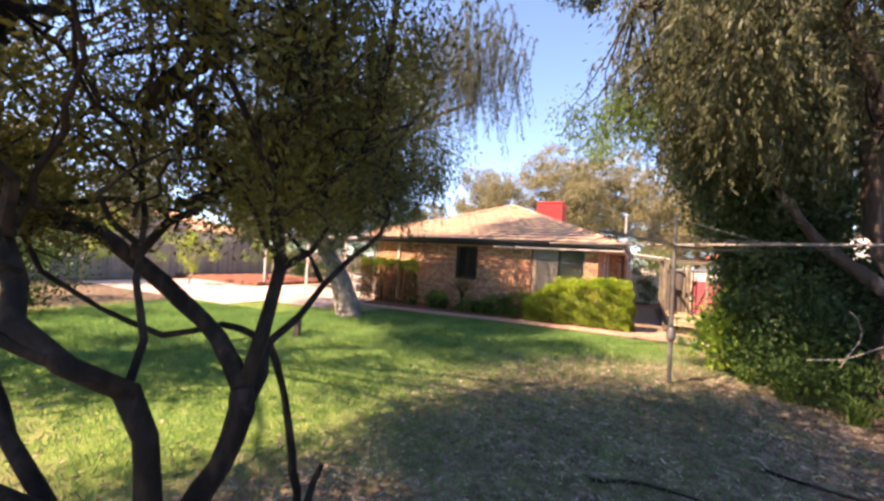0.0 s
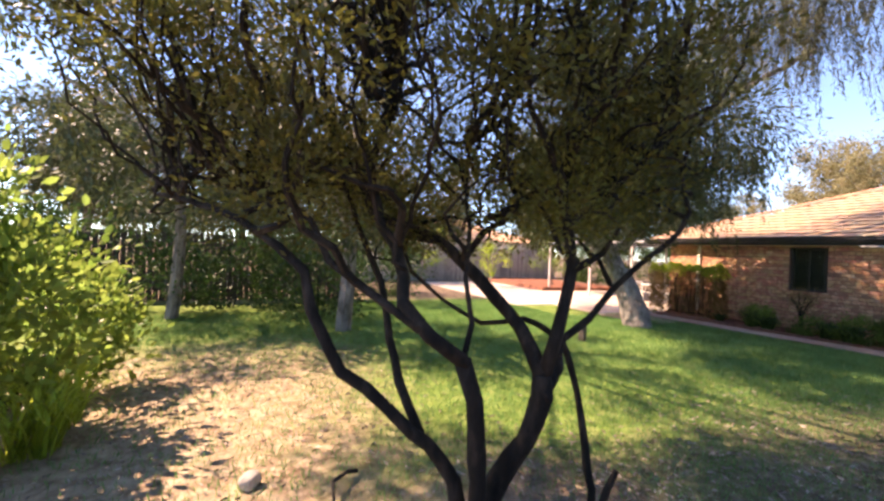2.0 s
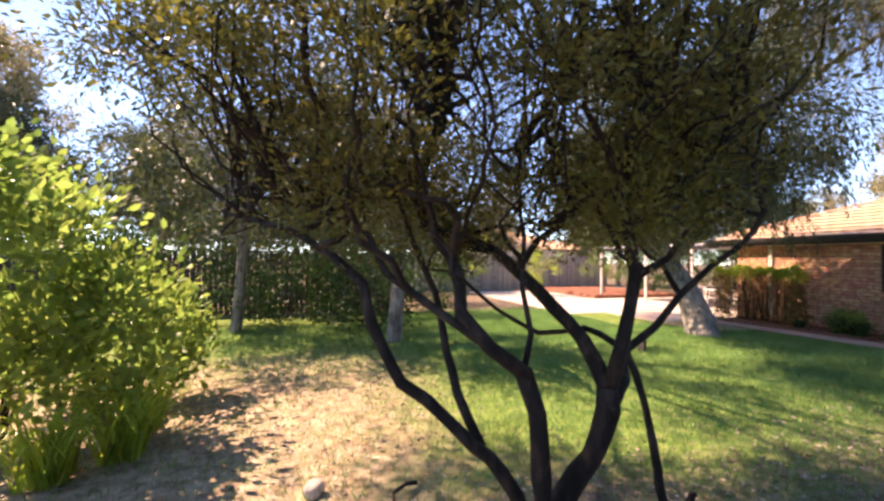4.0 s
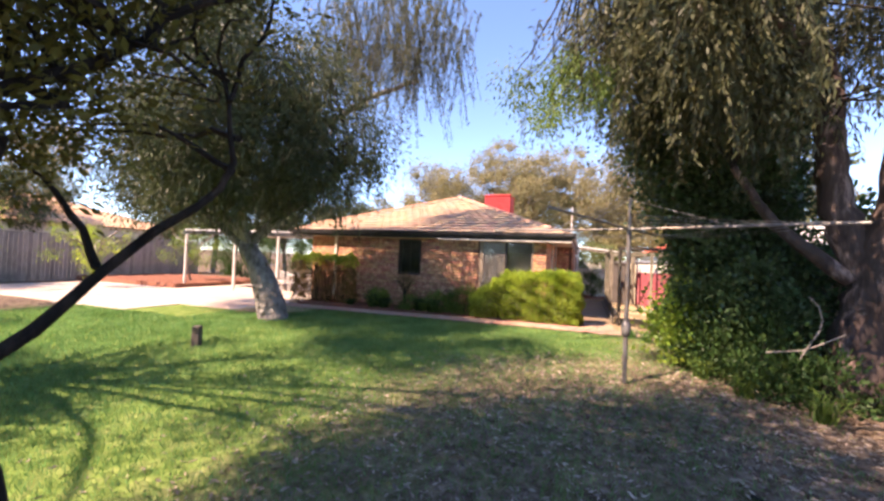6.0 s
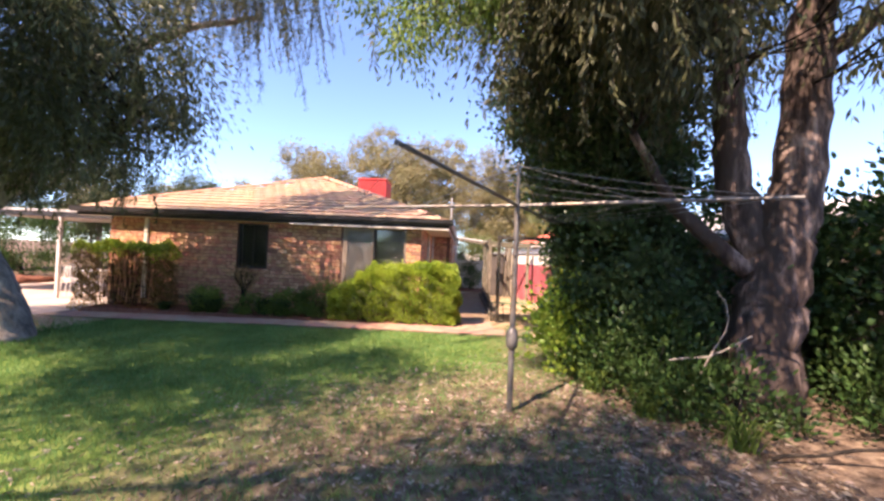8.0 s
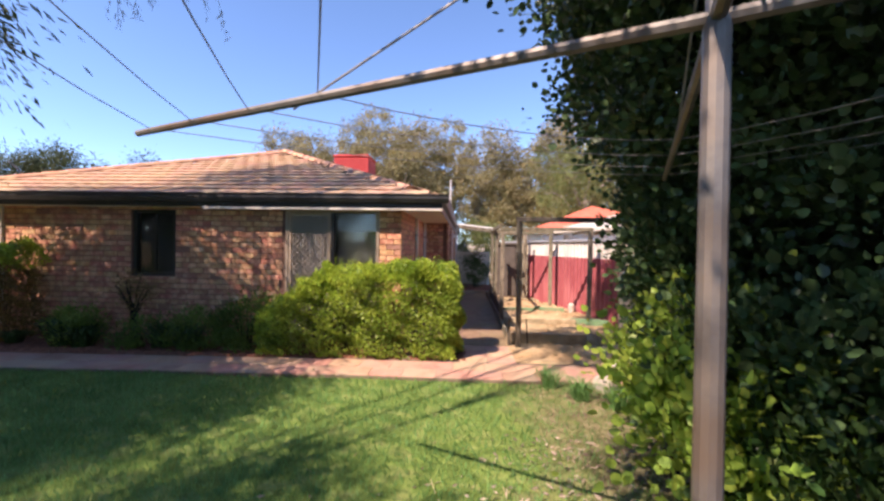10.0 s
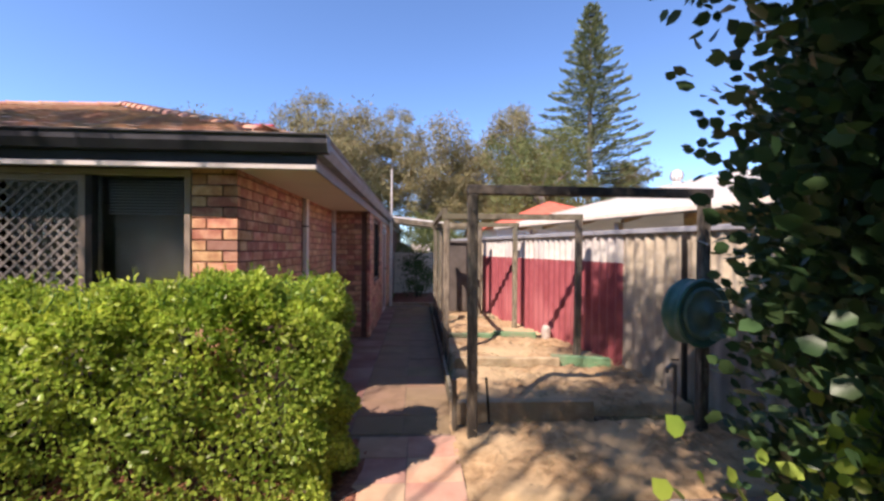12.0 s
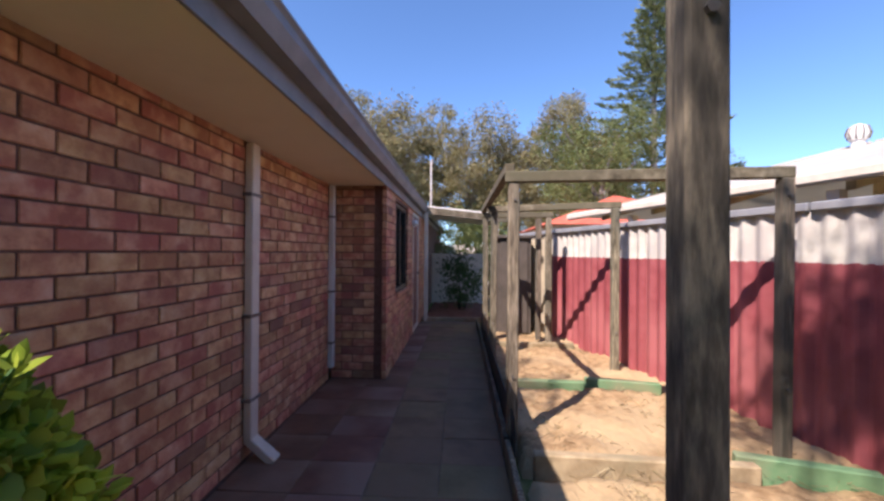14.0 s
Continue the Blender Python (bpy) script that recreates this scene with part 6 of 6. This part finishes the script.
rock("limestone_block", "pale rough limestone block at the foot of the creeper", (2.12, 10.72, -0.04), (0.30, 0.22, 0.20), 1)
rock("limestone_block", "small pale limestone block beside the sandy soil", (2.42, 11.35, -0.04), (0.22, 0.18, 0.14), 2)
rock("stone", "pale pointed stone against the red fence", (2.98, 15.45, 0.05), (0.14, 0.11, 0.26), 3)
rock("stone", "small stone on the leaf litter beside the bright bush", (-2.3, 0.2, -0.05), (0.14, 0.11, 0.10), 4)
for n_, lb in (([(2.75, 7.3, 0.0), (2.95, 7.15, 0.55), (3.1, 7.1, 1.0), (2.95, 7.05, 1.25)], "pale dead stem standing in the undergrowth"),
               ([(2.6, 7.2, 0.55), (2.9, 7.05, 0.62), (3.25, 7.0, 0.85)], "pale dead stem caught in the undergrowth"),
               ([(3.0, 6.4, 0.0), (3.6, 6.35, 0.12), (4.3, 6.1, 0.38), (5.0, 6.0, 0.5)], "long dark fallen branch on the leaf litter"),
               ([(0.3, 3.6, -0.02), (0.7, 3.75, 0.0), (1.2, 3.7, -0.02)], "thin fallen stick on the leaf litter"),
               ([(1.6, 4.6, -0.02), (1.9, 4.4, 0.01), (2.5, 4.5, -0.02)], "thin fallen stick on the leaf litter"),
               ([(-2.2, 0.9, -0.02), (-2.0, 0.7, 0.05), (-1.6, 0.65, 0.02)], "broken dark stick beside the shrub")):
    ob = part("fallen_branch", limb(n_, 0.011 if "pale" in lb else 0.016, 0.006, 6, None, 0.12, 0.01), M_BARKG if "pale" in lb else M_BARK, smooth=True)
    tagged(ob, lb, "branch")
for x, y in ((2.10, 17.65), (2.27, 17.75)):
    ob = thing("fence_post", (x, y, 0), label="weathered timber post beside the dark shed", category="post", group="timber posts beside the shed")
    part("post", box((0.08, 0.08, 2.0), (0, 0, 0.9), 0.006), M_TIMBER, ob)


# ---- paving, bricks, tiles and ground cover ----
def chamfered(name, l, d, h, c):
    bm = box((l, d, h), (0, 0, 0), c)
    me = bpy.data.meshes.new(name)
    bm.to_mesh(me)
    bm.free()
    return me


def herringless_paving(parent_name, label, x0, x1, y0, y1, sx, sy, material, z=None, limit=300, near=None, along="x"):
    """Pavers in stretcher rows: the nearest ones parts, the rest joined."""
    base = tagged(new(parent_name), label, kind="structure")
    me = chamfered("paver", sx - 0.005, sy - 0.005, 0.05, 0.002)
    me.materials.append(material)
    mats = []
    ny, nx = int((y1 - y0) / sy), int((x1 - x0) / sx)
    for j in range(ny):
        for i in range(-1, nx + 1):
            x, y = x0 + (i + 0.5 + (0.5 * (j % 2) if x1 - x0 > 2 else 0)) * sx, y0 + (j + 0.5) * sy
            if x0 + sx * 0.4 <= x <= x1 - sx * 0.4:
                zz = 0.0 if z is None else float(z(x, y))
                mats.append(pose(x, y, zz - 0.025 + rnd.uniform(-.002, .002), rnd.uniform(-.5, .5), rnd.uniform(-.5, .5), rnd.uniform(-.6, .6)))
    mats.sort(key=lambda m: (m.translation - Vector((*near, 0))).length)
    for m in mats[:limit]:
        ob = new("paver", me)
        ob.parent = base
        ob.matrix_basis = m
    if mats[limit:]:
        joined("pavers", me, mats[limit:], material, base)
    return base


def path_z(x, y):
    return 0.004 - 0.012 * np.clip(-x - 1.0, 0, 8)


sub = bmesh.new()
for k in range(12):
    xa = -8.2 + k * 1.0
    zz = float(path_z(xa, 0)) - 0.005
    slab((xa, 10.84, -0.25), (xa + 1.0, 11.56, zz), 0, sub)
tagged(part("path_base", sub, M_JOINT), "sandy bedding under the brick path", kind="structure")
herringless_paving("path", "worn orange-pink clay slabs across the front of the garden bed", -8.2, 3.4, 10.86, 11.48, 0.40, 0.31, M_PAVER, path_z, 300, (1.0, 11.0))
tagged(part("walkway_base", slab((-0.48, 11.5, -0.2), (1.24, 19.64, -0.005)), M_JOINT), "bedding under the walkway pavers", kind="structure")
herringless_paving("walkway", "orange-pink paved start of the walkway", 0.48, 1.24, 11.50, 12.44, 0.38, 0.31, M_PAVER, None, 60, (1.0, 12))
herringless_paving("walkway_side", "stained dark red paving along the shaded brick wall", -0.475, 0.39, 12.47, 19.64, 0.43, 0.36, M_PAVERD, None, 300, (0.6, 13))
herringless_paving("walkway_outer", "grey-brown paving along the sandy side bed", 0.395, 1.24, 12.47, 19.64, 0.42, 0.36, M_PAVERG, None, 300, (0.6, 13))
herringless_paving("patio_red", "red brick paving beside the lawn", -8.2, -6.6, 9.4, 10.84, 0.23, 0.115, M_PAVER, lambda x, y: -0.085, 90, (-6.5, 10))


BRICK = chamfered("brick", BRICK_L, 0.05, BRICK_H, 0.004)
BRICK_HALF = chamfered("brick", 0.11, 0.05, BRICK_H, 0.004)
for q_ in (BRICK, BRICK_HALF):
    q_.materials.append(M_BRICK)


def lay_bricks(wall, u0, u1, h, axis, face, out, openings, near_u, limit=300):
    """Stretcher bond from u0 to u1, with halves at ends and openings; the nearest bricks are parts, the rest joined."""
    full, half = [], []
    rows = int(h / COURSE)
    for r in range(rows):
        z = 0.012 + COURSE * r + BRICK_H / 2
        edges = [(u0, u1)]
        for o in openings:
            if o[2] - 0.03 < z < o[3] + 0.03:
                edges = [e for a, b in edges for e in ((a, min(b, o[0])), (max(a, o[1]), b)) if e[1] - e[0] > 0.08]
        for a, b in edges:
            u = a
            first = r % 2 == 1
            while u < b - 0.06:
                L = 0.11 if first else 0.23
                if u + L > b + 0.005:
                    L = 0.11
                    if u + L > b + 0.03:
                        break
                first = False
                c = u + L / 2
                jit = rnd.uniform(-0.0025, 0.0025)
                off = face - out * (0.025 + jit)
                m = pose(c, off, z, 0, 0, rnd.uniform(-.3, .3)) if axis == "x" else pose(off, c, z, 0, 0, 90 + rnd.uniform(-.3, .3))
                (full if L > 0.2 else half).append((abs(c - near_u) + abs(z - 1.2) * 0.3, m))
                u += L + 0.01
    both = sorted([(k, m, BRICK) for k, m in full] + [(k, m, BRICK_HALF) for k, m in half], key=lambda q: q[0])
    for k, m, me in both[:limit]:
        ob = new("brick", me)
        ob.parent = wall
        ob.matrix_basis = m
    rest = both[limit:]
    for me in (BRICK, BRICK_HALF):
        ms = [m for _, m, q in rest if q is me]
        if ms:
            joined("bricks", me, ms, M_BRICK_I, wall)


lay_bricks(wall_front, WX, SX, 2.16, "x", WY, -1, [(-4.95, -4.2, 0.98, 2.075), (-2.36, -0.83, 0.02, 2.1)], -1.2)
lay_bricks(wall_side, WY + 0.06, 15.94, 2.16, "y", SX, 1, [], 13.0, 300)
lay_bricks(wall_return, SX + 0.005, 0.075, 2.16, "x", 15.95, -1, [], 0)
lay_bricks(wall_porch, 15.93, 21.4, 2.16, "y", 0.134, 1, [(16.6, 17.65, 0.87, 2.03), (18.3, 19.15, 0.0, 2.06)], 16.2, 200)

for side in ("south", "east"):
    ms = list(tile_poses(side))
    ms.sort(key=lambda m: (m.translation - Vector((-0.5, 12, 2.4))).length)
    lim = 230 if side == "south" else 60
    TILE_O = TILE if side == "south" else TILE.copy()
    for m in ms[:lim]:
        ob = new("roof_tile", TILE)
        ob.parent = roof
        ob.matrix_basis = m
    joined("roof_tiles", TILE, ms[lim:], M_TILE_I, roof)
TILE.materials.append(M_TILE)


def ridge_mesh():
    bm = bmesh.new()
    rows = []
    for y, s in ((0, 1.08), (0.05, 1.0), (0.40, 0.88)):
        rows.append([bm.verts.new((0.125 * s * math.cos(a), y, 0.078 * s * math.sin(a))) for a in np.linspace(math.pi, 0, 8)])
    for a, b in zip(rows, rows[1:]):
        for k in range(7):
            bm.faces.new((a[k], a[k + 1], b[k + 1], b[k]))
    bm.faces.new(rows[0][::-1])
    me = bpy.data.meshes.new("ridge_tile")
    bm.to_mesh(me)
    bm.free()
    me.materials.append(M_RIDGE)
    return me


RIDGE = ridge_mesh()
for a, b in (((AX + 4.55, EY + 0.05, ER - 0.02), (AX, AY, AZ + 0.05)), ((AX - 4.58, EY + 0.02, ER + 0.03), (AX, AY, AZ + 0.03)), ((AX, AY - 0.1, AZ + 0.03), (AX, 26.4, AZ + 0.03))):
    a, b = Vector(a), Vector(b)
    n = int((b - a).length / 0.36)
    qd = (b - a).to_track_quat("Y", "Z")
    for i in range(2, n):
        ob = new("ridge_tile", RIDGE)
        ob.parent = roof
        ob.matrix_basis = Matrix.LocRotScale(a + (b - a) * (i / n), qd, None)


def blades(name, x, y, h, w, material, label, lean=0.5, z=None):
    n = len(x)
    z = ground_z(x, y) if z is None else z
    a = rng.uniform(0, 6.283, n)
    s = np.stack([np.cos(a), np.sin(a), 0 * a], 1) * (w / 2)
    hh = h * rng.uniform(0.5, 1.3, n)
    b = rng.uniform(0, 6.283, n)
    o = np.stack([np.cos(b), np.sin(b), 0 * b], 1) * (hh * lean * rng.uniform(0.3, 1.2, n))[:, None]
    base = np.stack([x, y, z - 0.01], 1)
    up = np.stack([0 * hh, 0 * hh, hh], 1)
    v = np.stack([base - s, base + s, base + s * 0.5 + o * 0.8 + up * 0.9, base - s * 0.3 + o + up], 1).reshape(-1, 3)
    return link_mesh(name, quads_mesh(name, v, np.arange(n * 4).reshape(n, 4)), material, None, label, "stuff")


def strew(n, x0, x1, y0, y1, keep):
    x, y = rng.uniform(x0, x1, n), rng.uniform(y0, y1, n)
    k = rng.uniform(size=n) < keep(x, y)
    return x[k], y[k]


def lawn_keep(x, y):
    patch = 0.5 + 0.5 * np.sin(x * 2.3 + 1.3 * np.sin(y * 1.9)) * np.cos(y * 2.7 + np.sin(x * 3.1))
    return (1 - bare_amount(x, y)) * 0.95 + 0.16 * patch ** 2


x, y = strew(165000, -6.0, 2.6, 2.0, 10.85, lawn_keep)
blades("lawn_grass", x, y, 0.055, 0.006, M_GRASS, "short green lawn grass")
x, y = strew(90000, -12, -6.0, 2.0, 10.8, lambda x, y: lawn_keep(x, y) * ((x > -8.3) | (y < 8)))
blades("lawn_grass", x, y, 0.06, 0.010, M_GRASS, "short green lawn grass further off")
x, y = strew(60000, -10, 0, -3, 2.0, lawn_keep)
blades("lawn_grass", x, y, 0.06, 0.008, M_GRASS, "thin green lawn grass")
x, y = strew(70000, -6, 3.0, -1.5, 9.6, lambda x, y: bare_amount(x, y) * (np.sin(x * 2.9 + np.sin(y * 2.1)) * np.cos(y * 3.3 + x) > -0.1) * 0.55)
blades("sparse_grass", x, y, 0.05, 0.006, M_GRASS, "sparse tufts of green grass on bare soil")
x, y = strew(26000, -6, 3.3, -2, 10.8, lambda x, y: bare_amount(x, y) * (0.5 - 0.3 * sunlit_sand_amount(x, y)))
blades("dry_grass", x, y, 0.05, 0.006, M_STRAW, "dry straw-coloured grass stubble", 1.6)
x, y = strew(9000, 1.3, 3.5, 11.6, 19.2, lambda x, y: 0.5 + 0.5 * np.sin(x * 5 + y * 3))
blades("straw", x, y, 0.05, 0.004, M_STRAW, "dry straw on the sandy bed", 2.2, 0.06 + 0 * x)


def litter(name, n, x0, x1, y0, y1, keep, size, material, label):
    x, y = strew(n, x0, x1, y0, y1, keep)
    c = np.stack([x, y, ground_z(x, y) + rng.uniform(0.002, 0.02, len(x))], 1)
    d = rng.normal(size=(len(x), 3)) * np.array([1, 1, 0.18])
    return leaves(name, c, d, size, size * 0.32, material, None, label, "stuff")


litter("leaf_litter", 66000, -6, 3.4, -2, 9.6, lambda x, y: bare_amount(x, y) ** 1.5 * (1 - 0.8 * sunlit_sand_amount(x, y)), 0.055, M_LITTER, "fallen brown and grey leaves")
litter("leaf_litter", 3000, -8, 1.2, 11.5, 12.4, lambda x, y: 0 * x + 1, 0.04, M_LITTER, "fallen leaves on the mulch")
